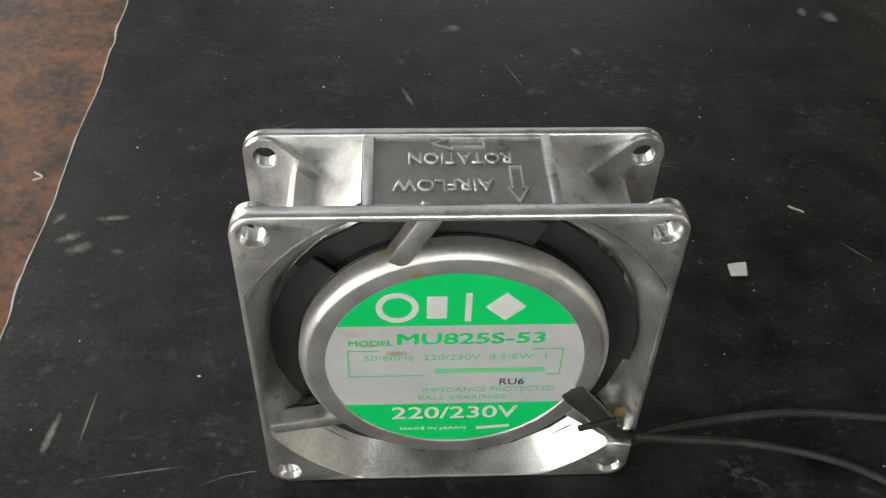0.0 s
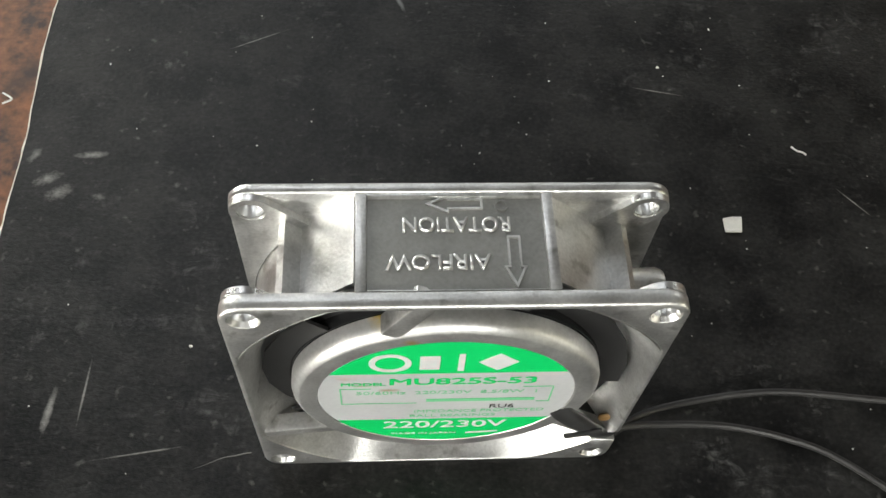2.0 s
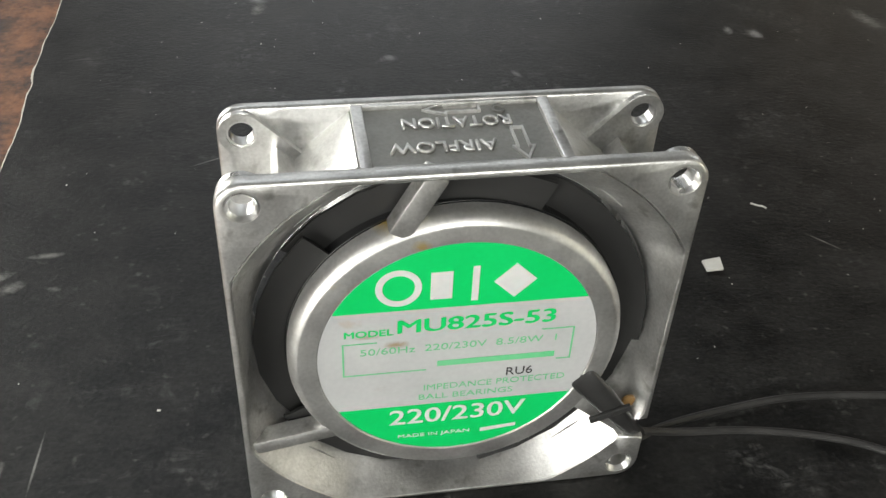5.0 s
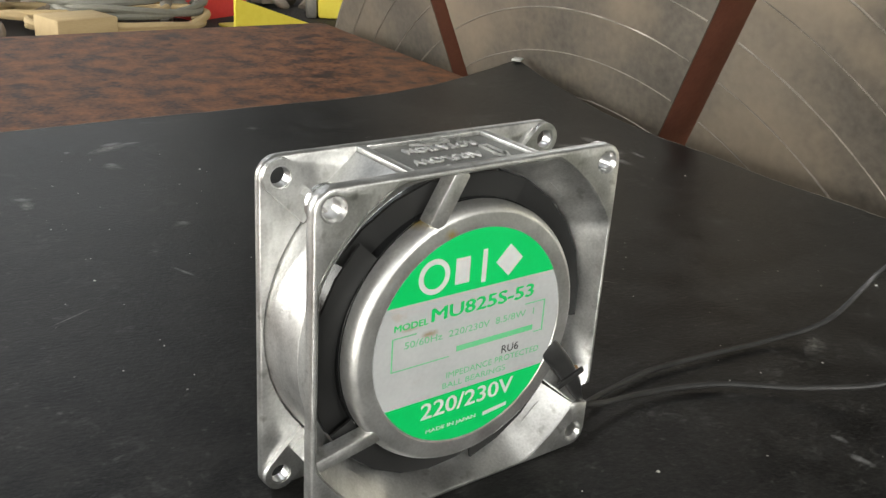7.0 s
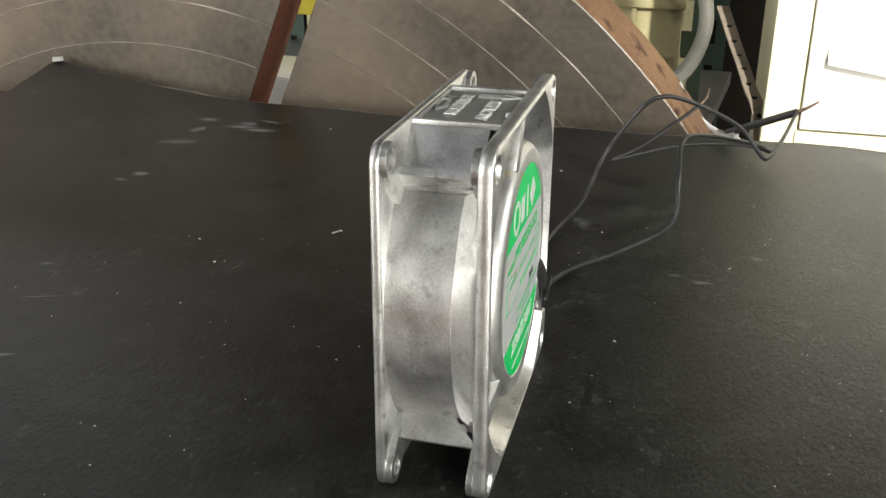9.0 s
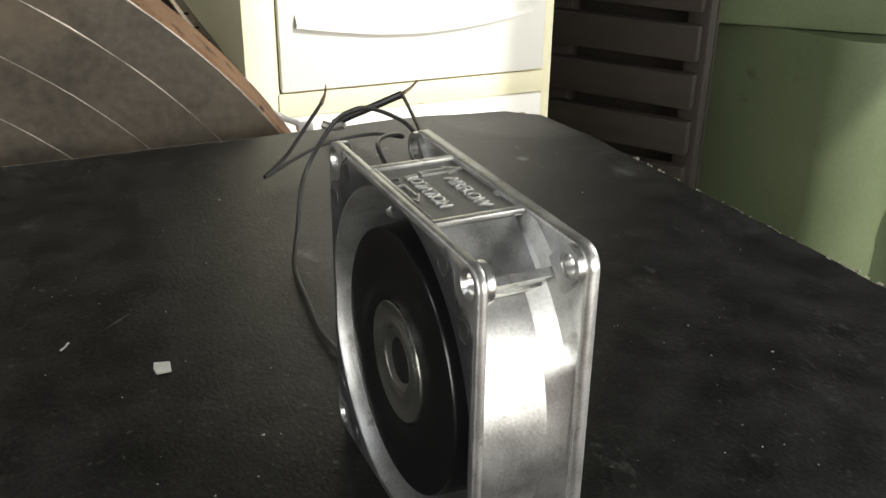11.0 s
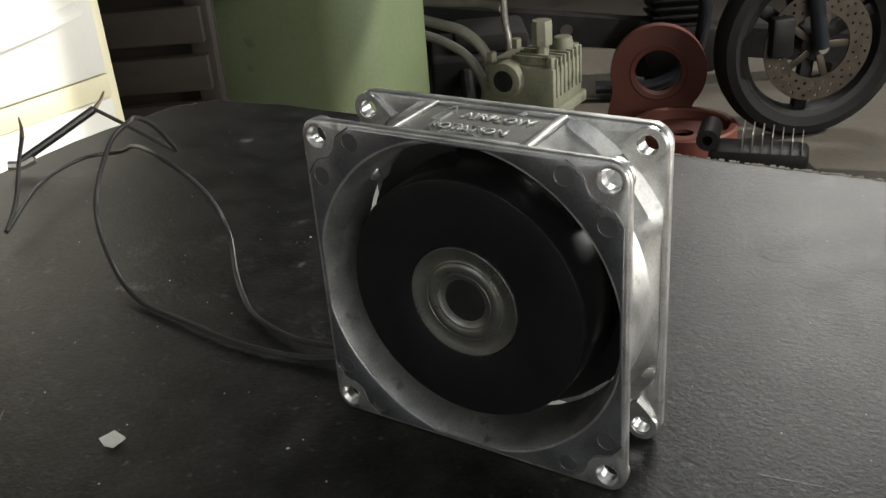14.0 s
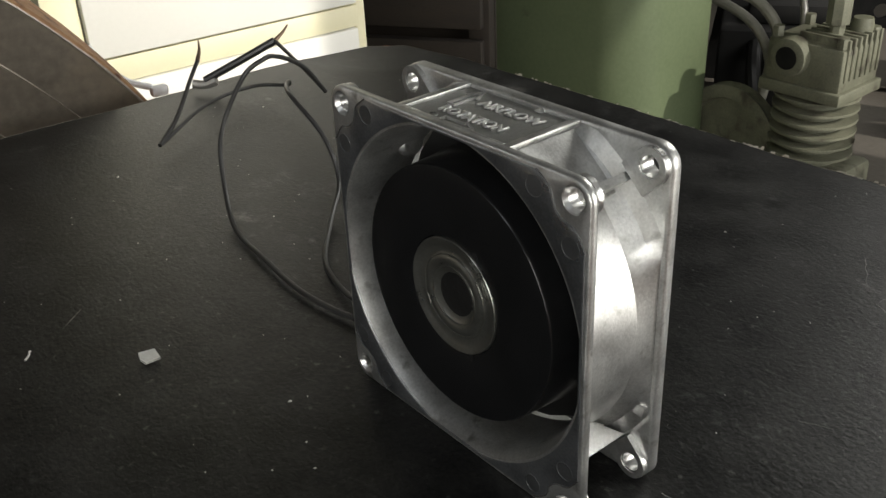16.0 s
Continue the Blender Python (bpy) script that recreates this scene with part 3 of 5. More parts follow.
def black_sheet():
    bm = bmesh.new()
    x0, x1, y0, y1, nx, ny = -0.1125, 0.289, -0.186, 0.3385, 120, 150
    top = {}

    def edge(i, j):
        u, v = i / nx, j / ny
        x, y = x0 + (x1 - x0) * u, y0 + (y1 - y0) * v
        k = noise.noise(Vector((x * 90, y * 90, 0.0))) * 0.0009 + noise.noise(Vector((x * 24, y * 24, 5.0))) * 0.0016
        if i in (0, nx):
            x += k
        if j in (0, ny):
            y += k
        if j == 0:
            y -= 0.006 * (1 - u)
        x += 0.031 * u * max(0.0, (v - 0.45) / 0.55) ** 1.6
        y += 0.007 * v * max(0.0, (u - 0.75) / 0.25) ** 2
        cx, cy = x1 - x, y - y0
        if cx + cy < 0.014:
            d = (0.014 - cx - cy) / 2
            x, y = x - d, y + d
        return x, y

    for i in range(nx + 1):
        for j in range(ny + 1):
            x, y = edge(i, j)
            top[i, j] = bm.verts.new((x, y, sheet_height(x, y)))
    for i in range(nx):
        for j in range(ny):
            bm.faces.new((top[i, j], top[i + 1, j], top[i + 1, j + 1], top[i, j + 1]))
    t = thing("black_sheet", "black rubberised board with chalky scuffs and frayed edges on a table", "board")
    part("board_surface", bm, SHEET, t, "matt black scuffed surface", smooth=60)
    rim = bmesh.new()
    loop = [(i, 0) for i in range(nx)] + [(nx, j) for j in range(ny)] + [(i, ny) for i in range(nx, 0, -1)] + [(0, j) for j in range(ny, 0, -1)]
    vs = []
    for n, (i, j) in enumerate(loop):
        x, y = edge(i, j)
        z = sheet_height(x, y)
        out = 0.0004 + 0.0009 * max(0, noise.noise(Vector((x * 260, y * 260, 9.0))))
        nxv, nyv = (-1 if i == 0 else 1 if i == nx else 0), (-1 if j == 0 else 1 if j == ny else 0)
        vs.append((rim.verts.new((x - nxv * 0.0002, y - nyv * 0.0002, z + 0.00015)), rim.verts.new((x + nxv * out, y + nyv * out, z - 0.0004)),
                   rim.verts.new((x + nxv * out * 0.6, y + nyv * out * 0.6, z - 0.0028))))
    for n in range(len(vs)):
        a, b = vs[n], vs[(n + 1) % len(vs)]
        rim.faces.new((a[0], a[1], b[1], b[0]))
        rim.faces.new((a[1], a[2], b[2], b[1]))
    rng = random.Random(21)
    for k in range(150):
        x = rng.choice((rng.uniform(-0.075, 0.030), rng.uniform(-0.06, -0.01), rng.uniform(0.03, 0.20)))
        y = -0.1865 - 0.006 * (0.289 - x) / 0.40 + rng.uniform(-0.0004, 0.0010)
        z, w, h, lean = sheet_height(x, y), rng.uniform(0.0003, 0.0016), rng.uniform(0.0001, 0.0007), rng.uniform(-0.0012, 0.0004)
        low = [rim.verts.new((x - w, y, z - 0.0004)), rim.verts.new((x + w, y + rng.uniform(-0.0004, 0.0004), z - 0.0004))]
        high = [rim.verts.new((x + w * 0.6, y + lean, z + h * rng.uniform(0.3, 1.0))), rim.verts.new((x - w * 0.7, y + lean, z + h))]
        rim.faces.new(low + high)
    part("frayed_edge", rim, SHEET_EDGE, t, "pale torn fibre edge", smooth=0)
    # cracked ridges in the coating and finer scratches
    for r, pts in ((0.00030, ((-0.0360, -0.1150), (-0.0400, -0.1128), (-0.0441, -0.1134), (-0.0490, -0.1150), (-0.0524, -0.1153), (-0.0570, -0.1140))),
                   (0.00026, ((-0.0560, -0.1158), (-0.0612, -0.1138), (-0.0660, -0.1140), (-0.0700, -0.1124), (-0.0780, -0.1130))),
                   (0.00018, ((-0.0205, -0.1372), (-0.0240, -0.1310), (-0.0286, -0.1237), (-0.0320, -0.1190), (-0.0350, -0.1160))),
                   (0.00016, ((-0.0370, -0.1200), (-0.0362, -0.1165), (-0.0375, -0.1140))), (0.00014, ((-0.0640, -0.0785), (-0.0660, -0.0779), (-0.0685, -0.0786))),
                   (0.00012, ((-0.0500, -0.0530), (-0.0560, -0.0556), (-0.0610, -0.0580))), (0.00018, ((-0.0440, -0.0095), (-0.0500, -0.0105), (-0.0571, -0.0131), (-0.0640, -0.0140)))):
        line = []
        for x, y, _ in smooth_path([(x, y, 0) for x, y in pts], 5):
            line.append((x + 0.0005 * noise.noise(Vector((x * 300, y * 300, 1))), y + 0.0005 * noise.noise(Vector((x * 300, y * 300, 5))), sheet_height(x, y) - 0.65 * r))
        part("crease", tube(line, r, 8, 2, taper=r * 0.5), RIDGE, t, "pale cracked ridge")
    # a pale folded tip at the lifted corner
    tip = bmesh.new()
    box(tip, -0.005, 0.004, -0.0035, 0.003, 0, 0.0016, pose(0.3165, 0.3425, sheet_height(0.318, 0.343) + 0.0004, 0, 0, 35), bevel=0.0005)
    part("pale_tip", tip, PAPER, t, "pale frayed tip of the lifted corner")
    return t


black_sheet()


# ---- the fan ----
C = 0.040  # height of its axis


def fan():
    t = thing("axial_fan", "square cast-aluminium axial fan with green label standing on black board", "fan")
    at = lambda u, v, d: (u, d, v + C)
    holes = [(sx * 0.03575, sy * 0.03575) for sx in (-1, 1) for sy in (-1, 1)]
    outer = rounded_rect(0.080, 0.080, 0.0046)

    # plates, each with its opening and four screw holes with sunk rims
    def contour(r, side, n=160):
        pts = []
        for k in range(n):
            c, s = math.cos(math.tau * k / n), math.sin(math.tau * k / n)
            q = min(r, side / max(abs(c), abs(s)))
            pts.append((q * c, q * s))
        return pts

    def chamfered(full, inset, d0, d1, c):
        """A plate with holes whose rims are chamfered."""
        bm = slab(inset, d0, d1, at)
        bm.normal_update()
        bmesh.ops.delete(bm, geom=[f for f in bm.faces if abs(f.normal.y) < 0.5], context="FACES_ONLY")
        for pts, small in zip(full, inset):
            rows = [[bm.verts.new(at(u, v, d)) for u, v in ring] for ring, d in ((small, d0), (pts, d0 + c), (pts, d1 - c), (small, d1))]
            for a, b in zip(rows[:-1], rows[1:]):
                for k in range(len(a)):
                    bm.faces.new((a[k], a[(k + 1) % len(a)], b[(k + 1) % len(a)], b[k]))
        bmesh.ops.remove_doubles(bm, verts=bm.verts, dist=2e-6)
        return bm

    def notched(side, corner, r, flat, gap):
        # one closed outline: round the outside, in through the lead notch, back round the opening
        low, high = (0.0400, -0.0285 - gap), (0.0400, -0.0228 + gap)
        a0, a1 = math.atan2(-0.0273 - gap, 0.0345), math.atan2(-0.0228 + gap, 0.0376) - math.tau
        ring = []
        for k in range(161):
            a = a0 + (a1 - a0) * k / 160
            q = min(r, flat / max(abs(math.cos(a)), abs(math.sin(a))))
            ring.append((q * math.cos(a), q * math.sin(a)))
        edge = side / 2
        return [(edge, high[1])] + rounded_rect(side, side, corner) + [(edge, low[1])] + ring

    def plate(name, d0, d1, bore, face):
        full, inset = ([outer, bore[0]], [rounded_rect(0.0792, 0.0792, 0.0042), bore[1]]) if bore else (
            [notched(0.080, 0.0046, 0.0440, 0.0388, 0.0)], [notched(0.0792, 0.0042, 0.0443, 0.0391, 0.0003)])
        p = part(name, chamfered(full + [circle(0.0026, u, v, 24) for u, v in holes], inset + [circle(0.0029, u, v, 24) for u, v in holes], d0, d1, 0.0004),
                 ALU, t, "square flange with cut corners of bare cast aluminium", smooth=50)
        for u, v in holes:
            back = d1 if abs(d0) > abs(d1) else d0
            inner = -1 if face > 0 else 1
            sg = face / abs(face)
            prof = [(0.00258, face - 0.0001 * sg), (0.00262, face - 0.0003 * sg), (0.00262, back + inner * 0.0001), (0.0040, back + inner * 0.0001),
                    (0.0040, back + inner * 0.0011), (0.0022, back + inner * 0.0011), (0.00205, back), (0.00205, face - 0.0009 * sg)]
            part("screw_boss", turned(prof, centre=(u, 0, v + C), steps=32), ALU_MILLED, p, "bright machined screw hole")
        return p

    plate("front_flange", -0.0125, -0.0093, None, -0.0125)
    rear = plate("rear_flange", 0.0103, 0.0125, (circle(0.0390, n=96), circle(0.03925, n=96)), 0.0125)

    # barrel with bell mouths
    prof = [(0.0372, -0.0046), (0.0387, -0.0040), (0.0387, 0.0104), (0.0395, 0.0124), (0.0388, 0.0124), (0.0376, 0.0098), (0.0372, 0.0060)]
    part("barrel", turned(prof, centre=(0, 0, C), steps=96), ALU, t, "round inner duct wall")
    bm = bmesh.new()
    rows = [[bm.verts.new(at(u, v, d)) for u, v in pts] for pts, d in ((contour(0.0372, 1), -0.0045), (contour(0.0438, 0.0387), -0.0124), (contour(0.0446, 0.0390), -0.0094), (contour(0.0412, 0.0386), -0.0078), (contour(0.0386, 1), -0.0040))]
    for a, b in zip(rows, rows[1:] + rows[:1]):
        for k in range(160):
            if not 321.6 < k * 2.25 < 327.5:  # left open behind the lead notch
                bm.faces.new((a[k], a[(k + 1) % 160], b[(k + 1) % 160], b[k]))
    part("flare", bm, ALU, t, "flared mouth with flat facets towards the corners", smooth=22)
    # flat walls that slope from the panel down to the corner webs
    for sx in (-1, 1):
        for sy in (-1, 1):
            ramp = [(0.0174, 0.0386), (0.0290, 0.0286), (0.0280, 0.0274), (0.0166, 0.0373)]
            part("ramp", slab([[(sx * u, sy * v) for u, v in ramp]], -0.0070, 0.0104, at), ALU, t)

    # top panel with its recessed field, the same plain block below and at the sides' bays
    rim_z, field_z = 0.0798, 0.0789
    bm = boxes((-0.0154, 0.0159, -0.0094, 0.0104, 0.0785, field_z))
    part("top_panel", bm, ALU_DARK, t, "recessed dark field with raised lettering")
    bm = boxes((-0.0172, -0.0152, -0.0094, 0.0104, 0.0784, rim_z), (0.0157, 0.0177, -0.0094, 0.0104, 0.0784, rim_z),
               (-0.0172, -0.0156, -0.0028, 0.0104, 0.0748, 0.0786), (0.0161, 0.0177, -0.0028, 0.0104, 0.0748, 0.0786),
               (-0.0152, 0.0157, 0.0095, 0.0104, 0.0784, rim_z), (-0.0152, 0.0157, -0.0094, -0.0090, 0.0784, rim_z), bevel=0.00025)
    part("panel_rim", bm, ALU, t, "bright raised border")
    bm = boxes((-0.0165, 0.0165, -0.0094, 0.0104, 0.0002, 0.0013), bevel=0.0002)
    part("foot_panel", bm, ALU, t)
    flat = lambda x, y: Matrix.Translation((x, y, field_z)) @ pose(0, 0, 0, 0, 0, 180)
    lettering("raised_word", "ROTATION", 0.0030, 0.0005, ALU, t, flat(0.0004, 0.0040), width=0.0188, bold=0.008)
    lettering("raised_word", "AIRFLOW", 0.0030, 0.0005, ALU, t, flat(-0.0030, -0.0035), width=0.0180, bold=0.008)
    arrow = [(0, -0.00115), (0.0060, -0.00115), (0.0060, -0.0020), (0.0102, 0), (0.0060, 0.0020), (0.0060, 0.00115), (0, 0.00115)]
    inner = [(0.0004, -0.00080), (0.0063, -0.00080), (0.0063, -0.00140), (0.0092, 0), (0.0063, 0.00140), (0.0063, 0.00080), (0.0004, 0.00080)]
    for mat_a in (pose(0.0052, 0.0083, field_z, 0, 0, 180), pose(0.0102, 0.0016, field_z, 0, 0, -90)):
        bm = slab([arrow, inner], 0, 0.0005, lambda u, v, d: (u, v, d))
        bmesh.ops.transform(bm, matrix=mat_a, verts=bm.verts)
        part("raised_arrow", bm, ALU, t, smooth=0)
    bm = slab([circle(0.0012, n=20), circle(0.0008, n=20)], 0, 0.0004, lambda u, v, d: (u + 0.0085, v + 0.0080, d + field_z))
    part("raised_ring", bm, ALU_DARK, t)

    # corner webs between the flanges, pads and thin gusset fins
    for sx in (-1, 1):
        for sy in (-1, 1):
            a = math.atan2(sy, sx)
            m = Matrix.Translation((0, 0, C)) @ Matrix.Rotation(-a, 4, "Y")
            prism = lambda pts, d0, d1: slab([pts], d0, d1, lambda u, v, d: m @ Vector((u, v, d)))
            part("corner_web", prism([(0.0385, -0.0030), (0.0440, -0.0085), (0.0445, -0.0094), (0.0445, 0.0104), (0.0385, 0.0104)], -0.0021, -0.0003), ALU, t)
            # a raised pad from the duct to the screw hole, rounded at its end, on each flange
            for r0, d0, d1 in ((0.0450, -0.0094, -0.0079), (0.0392, 0.0089, 0.0104)):
                end = [(0.0506 + 0.0039 * math.cos(radians(a)), 0.0039 * math.sin(radians(a))) for a in range(-90, 91, 15)]
                ring = [(0.0506 + 0.0026 * math.cos(radians(a)), 0.0026 * math.sin(radians(a))) for a in range(0, 360, 20)]
                part("screw_pad", slab([[(r0, -0.0039)] + end + [(r0, 0.0039)], ring], d0, d1, lambda u, v, d: m @ Vector((u, d, v))), ALU, t)
    bm = turned([(0.0, 0.0275), (0.0028, 0.0275), (0.0037, 0.0284), (0.0040, 0.0382), (0.0034, 0.0394), (0.0, 0.0396)], axis="x", centre=(0, -0.0012, C + 0.0245), steps=28)
    part("peg", bm, ALU, t, "short round peg in the corner bay")

    # the slightly raised field of the rear flange, cut back in an S round each screw corner, and its ejector marks
    def raised_outline(grow):
        curve = ((0.0389, 0.0264), (0.0384, 0.0272), (0.0366, 0.0296), (0.0352, 0.0304), (0.0333, 0.0309), (0.0319, 0.0319), (0.0309, 0.0333), (0.0304, 0.0352), (0.0296, 0.0366), (0.0272, 0.0384), (0.0264, 0.0389))
        pts = []
        for sx, sy, flip in ((1, 1, 1), (-1, 1, -1), (-1, -1, 1), (1, -1, -1)):
            pts += [(sx * (u - grow), sy * (v - grow)) for u, v in curve[::flip]]
        return pts

    for n in range(4):
        edge = [(u, 0.01262, v + C) for u, v in raised_outline(-0.0001)[n * 11:n * 11 + 11]]
        part("step_line", tube(edge, 0.00022, 6, 4), ALU_MARK, rear, "dark line of the casting step")
    # the field is darkened by colour where the rear mirrors the black sheet
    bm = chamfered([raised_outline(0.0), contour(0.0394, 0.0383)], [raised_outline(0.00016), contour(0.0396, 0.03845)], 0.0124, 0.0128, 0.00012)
    part("raised_field", bm, ALU_REAR, rear, "cast rear face with its dim reflection put into the grey", smooth=40)
    for sx, sy in ((-1, -1), (-1, 1), (1, -1), (1, 1)):
        for u, v in ((0.0355, 0.0262), (0.0262, 0.0355)):
            u, v = sx * u, sy * v
            bm = turned([(0.0, 0.01283), (0.00205, 0.01283), (0.00212, 0.01288), (0.00222, 0.01288), (0.0023, 0.0127), (0.0, 0.0127)], centre=(u, 0, v + C), steps=28)
            part("ejector_mark", bm, ALU_EJECT, rear, "round dull mark")
    # motor drum with a rounded shoulder, held by three struts
    drum = [(0.0, -0.0120), (0.0257, -0.0120), (0.0259, -0.0123), (0.0290, -0.0123), (0.0294, -0.0122), (0.0303, -0.0114), (0.0306, -0.0109), (0.0309, -0.0100), (0.0309, -0.0078), (0.0, -0.0078)]
    motor = part("motor_case", turned(drum, centre=(0, 0, C), steps=96), DRUM, t, "turned aluminium motor case with yellowish stains")
    for (xa, za), (xb, zb), w in (((-0.0050, 0.0790), (-0.0114, 0.0676), 0.0040), ((-0.0385, 0.0190), (-0.0230, 0.0222), 0.0032), ((0.0205, 0.0275), (0.0368, 0.0135), 0.0034)):
        d = Vector((xb - xa, 0, zb - za))
        m = Matrix.Translation((xa, 0, za)) @ Matrix.Rotation(-math.atan2(d.z, d.x), 4, "Y")
        bm = bmesh.new()
        box(bm, 0, d.length, -0.0121, -0.0080, -w / 2, w / 2, m, bevel=0.0005)
        part("strut", bm, ALU, t)
    label_parts(t, motor)

    # rotor: black hub with a grey centre and slim blades
    hub = [(0.0, 0.0098), (0.0139, 0.0098), (0.0141, 0.0114), (0.0145, 0.0116), (0.0293, 0.0116), (0.0298, 0.0115), (0.03005, 0.0112), (0.03015, 0.0107), (0.0304, 0.0060), (0.0309, 0.0), (0.0312, -0.0030), (0.0312, -0.0076), (0.0, -0.0076)]
    rotor = part("rotor_hub", turned(hub, centre=(0, 0, C), steps=96), BLACK, t, "glossy black rotor hub")
    cap = [(0.0, 0.0104), (0.0056, 0.0105), (0.0066, 0.0111), (0.0075, 0.0116), (0.0084, 0.0118), (0.0093, 0.0116), (0.0101, 0.0110), (0.0106, 0.0109), (0.0124, 0.0113), (0.0132, 0.0117), (0.0137, 0.0118), (0.01385, 0.0116), (0.01385, 0.0100), (0.0, 0.0100)]
    part("hub_cap", turned(cap, centre=(0, 0, C), steps=64), HUB_CAP, rotor, "dull grey ringed steel centre")
    for r, d in ((0.0070, 0.0114), (0.0098, 0.0113)):
        bm = turned([(r - 0.0002, d - 0.0001), (r - 0.0001, d + 0.00012), (r + 0.0001, d + 0.00012), (r + 0.0002, d - 0.0002)], centre=(0, 0, C), steps=64)
        part("cap_ring", bm, HUB_CAP, rotor, "turned ring")
    part("cap_centre", turned([(0.0, 0.01065), (0.0052, 0.01065), (0.0054, 0.0102), (0.0, 0.0102)], centre=(0, 0, C), steps=40), BLACK_PART, rotor, "dark recessed centre")
    for k in range(5):
        bm = bmesh.new()
        rows = []
        for i in range(5):
            r = 0.0302 + 0.0067 * i / 4
            row = []
            for j in range(7):
                s = j / 6
                ang = radians(72 * k + 33) + (s - 0.5) * 1.42
                d = -0.0076 + 0.0030 * s - 0.0003 * math.sin(math.pi * s)
                row.append((r * math.cos(ang), d, r * math.sin(ang) + C))
            rows.append(row)
        lo = [[bm.verts.new(p) for p in row] for row in rows]
        hi = [[bm.verts.new((p[0], p[1] + 0.0007, p[2])) for p in row] for row in rows]
        for i in range(4):
            for j in range(6):
                bm.faces.new((lo[i][j], lo[i + 1][j], lo[i + 1][j + 1], lo[i][j + 1]))
                bm.faces.new((hi[i][j], hi[i][j + 1], hi[i + 1][j + 1], hi[i + 1][j]))
        for line in ([(i, 0) for i in range(5)], [(i, 6) for i in range(5)], [(0, j) for j in range(7)], [(4, j) for j in range(7)]):
            for (a, b), (c, d) in zip(line[:-1], line[1:]):
                bm.faces.new((lo[a][b], lo[c][d], hi[c][d], hi[a][b]))
        part("blade", bm, BLADE, rotor)
    return t


def label_parts(t, motor):
    R, mid, zt, zb = 0.0256, C + 0.0003, 0.0519, 0.0276
    y = -0.0122
    face = lambda u, v, d: (u, d, v)
    part("label_disc", slab([circle(R, 0, mid, 96)], y + 0.0004, y - 0.00005, face), FOIL, motor, "silver foil label with smudges")

    def cap(z, top):
        h = z - mid
        a = math.asin(h / R)
        n = 40
        a0, a1 = (a, math.pi - a) if top else (math.pi - a, 2 * math.pi + a)
        return [(R * 0.998 * math.cos(a0 + (a1 - a0) * k / n), mid + R * 0.998 * math.sin(a0 + (a1 - a0) * k / n)) for k in range(n + 1)]

    part("label_green_top", slab([cap(zt, True)], y, y - 0.0001, face), GREEN_INK, motor, "bright green printed field")
    part("label_green_foot", slab([cap(zb, False)], y, y - 0.0001, face), GREEN_INK, motor, "bright green printed field")
    yt = y - 0.00016
    turn = lambda x, z: Matrix.Translation((x, yt + 0.00006, z)) @ pose(0, 0, 0, 90, 0, 0)
    bar = lambda x0, x1, z0, z1: slab([[(x0, z0), (x1, z0), (x1, z1), (x0, z1)]], y - 0.00002, yt, face)

    # maker's mark as plain shapes
    flat_part = lambda loops: part("maker_mark", slab(loops, y - 0.00002, yt - 0.00004, face), FOIL_PRINT, motor, smooth=0)
    rect = lambda x0, x1, z0, z1, lean=0.0: [(x0, z0), (x1, z0), (x1 + lean, z1), (x0 + lean, z1)]
    flat_part([circle(0.0040, -0.0113, 0.0570, 36), circle(0.0028, -0.0113, 0.0570, 30)])
    flat_part([rect(-0.0058, -0.0020, 0.0540, 0.0600)])
    flat_part([rect(0.0014, 0.0026, 0.0531, 0.0608)])
    flat_part([[(0.0052, 0.0570), (0.0090, 0.0532), (0.0128, 0.0570), (0.0090, 0.0608)]])

    lettering("printed_word", "MODEL", 0.0015, 0.00004, GREEN_INK, motor, turn(-0.0165, 0.0470), width=0.0086, widen=0.00012)
    lettering("printed_word", "MU825S-53", 0.0031, 0.00004, GREEN_INK, motor, turn(0.0028, 0.0480), width=0.0284, widen=0.00028)
    lettering("printed_word", "50/60Hz  220/230V  8.5/8W  1", 0.0016, 0.00004, GREEN_FADED, motor, turn(0.0, 0.0425), width=0.0360)
    part("printed_bar", bar(-0.0040, 0.0180, 0.0376, 0.0389), GREEN_FADED, motor, smooth=0)
    for x0, x1, z0, z1 in ((-0.0212, -0.0209, 0.0368, 0.0448), (0.0209, 0.0212, 0.0368, 0.0448), (-0.0209, -0.0150, 0.0446, 0.0448),
                           (0.0150, 0.0209, 0.0446, 0.0448), (-0.0209, -0.0060, 0.0368, 0.0370), (0.0185, 0.0209, 0.0368, 0.0370)):
        part("printed_line", bar(x0, x1, z0, z1), GREEN_FADED, motor, smooth=0)
    lettering("stamped_word", "RU6", 0.0020, 0.00005, INK, motor, turn(0.0117, 0.0346), width=0.0050)
    lettering("printed_word", "IMPEDANCE PROTECTED", 0.0015, 0.00004, GREEN_FADED, motor, turn(0.0072, 0.0322), width=0.0270)
    lettering("printed_word", "BALL BEARINGS", 0.0014, 0.00004, GREEN_FADED, motor, turn(0.0018, 0.0297), width=0.0180)
    lettering("printed_word", "220/230V", 0.0040, 0.0001, FOIL_PRINT, motor, turn(0.0004, 0.0246), width=0.0262, widen=0.00015)
    lettering("printed_word", "MADE IN JAPAN", 0.0012, 0.0001, FOIL_PRINT, motor, turn(-0.0040, 0.0190), width=0.0140)
    part("printed_bar", slab([[(0.0052, 0.0184), (0.0122, 0.0192), (0.0122, 0.0201), (0.0052, 0.0194)]], y - 0.00002, yt, face), FOIL_PRINT, motor, smooth=0)

    # the black lead sleeve over the strut
    bm = bmesh.new()
    rows = []
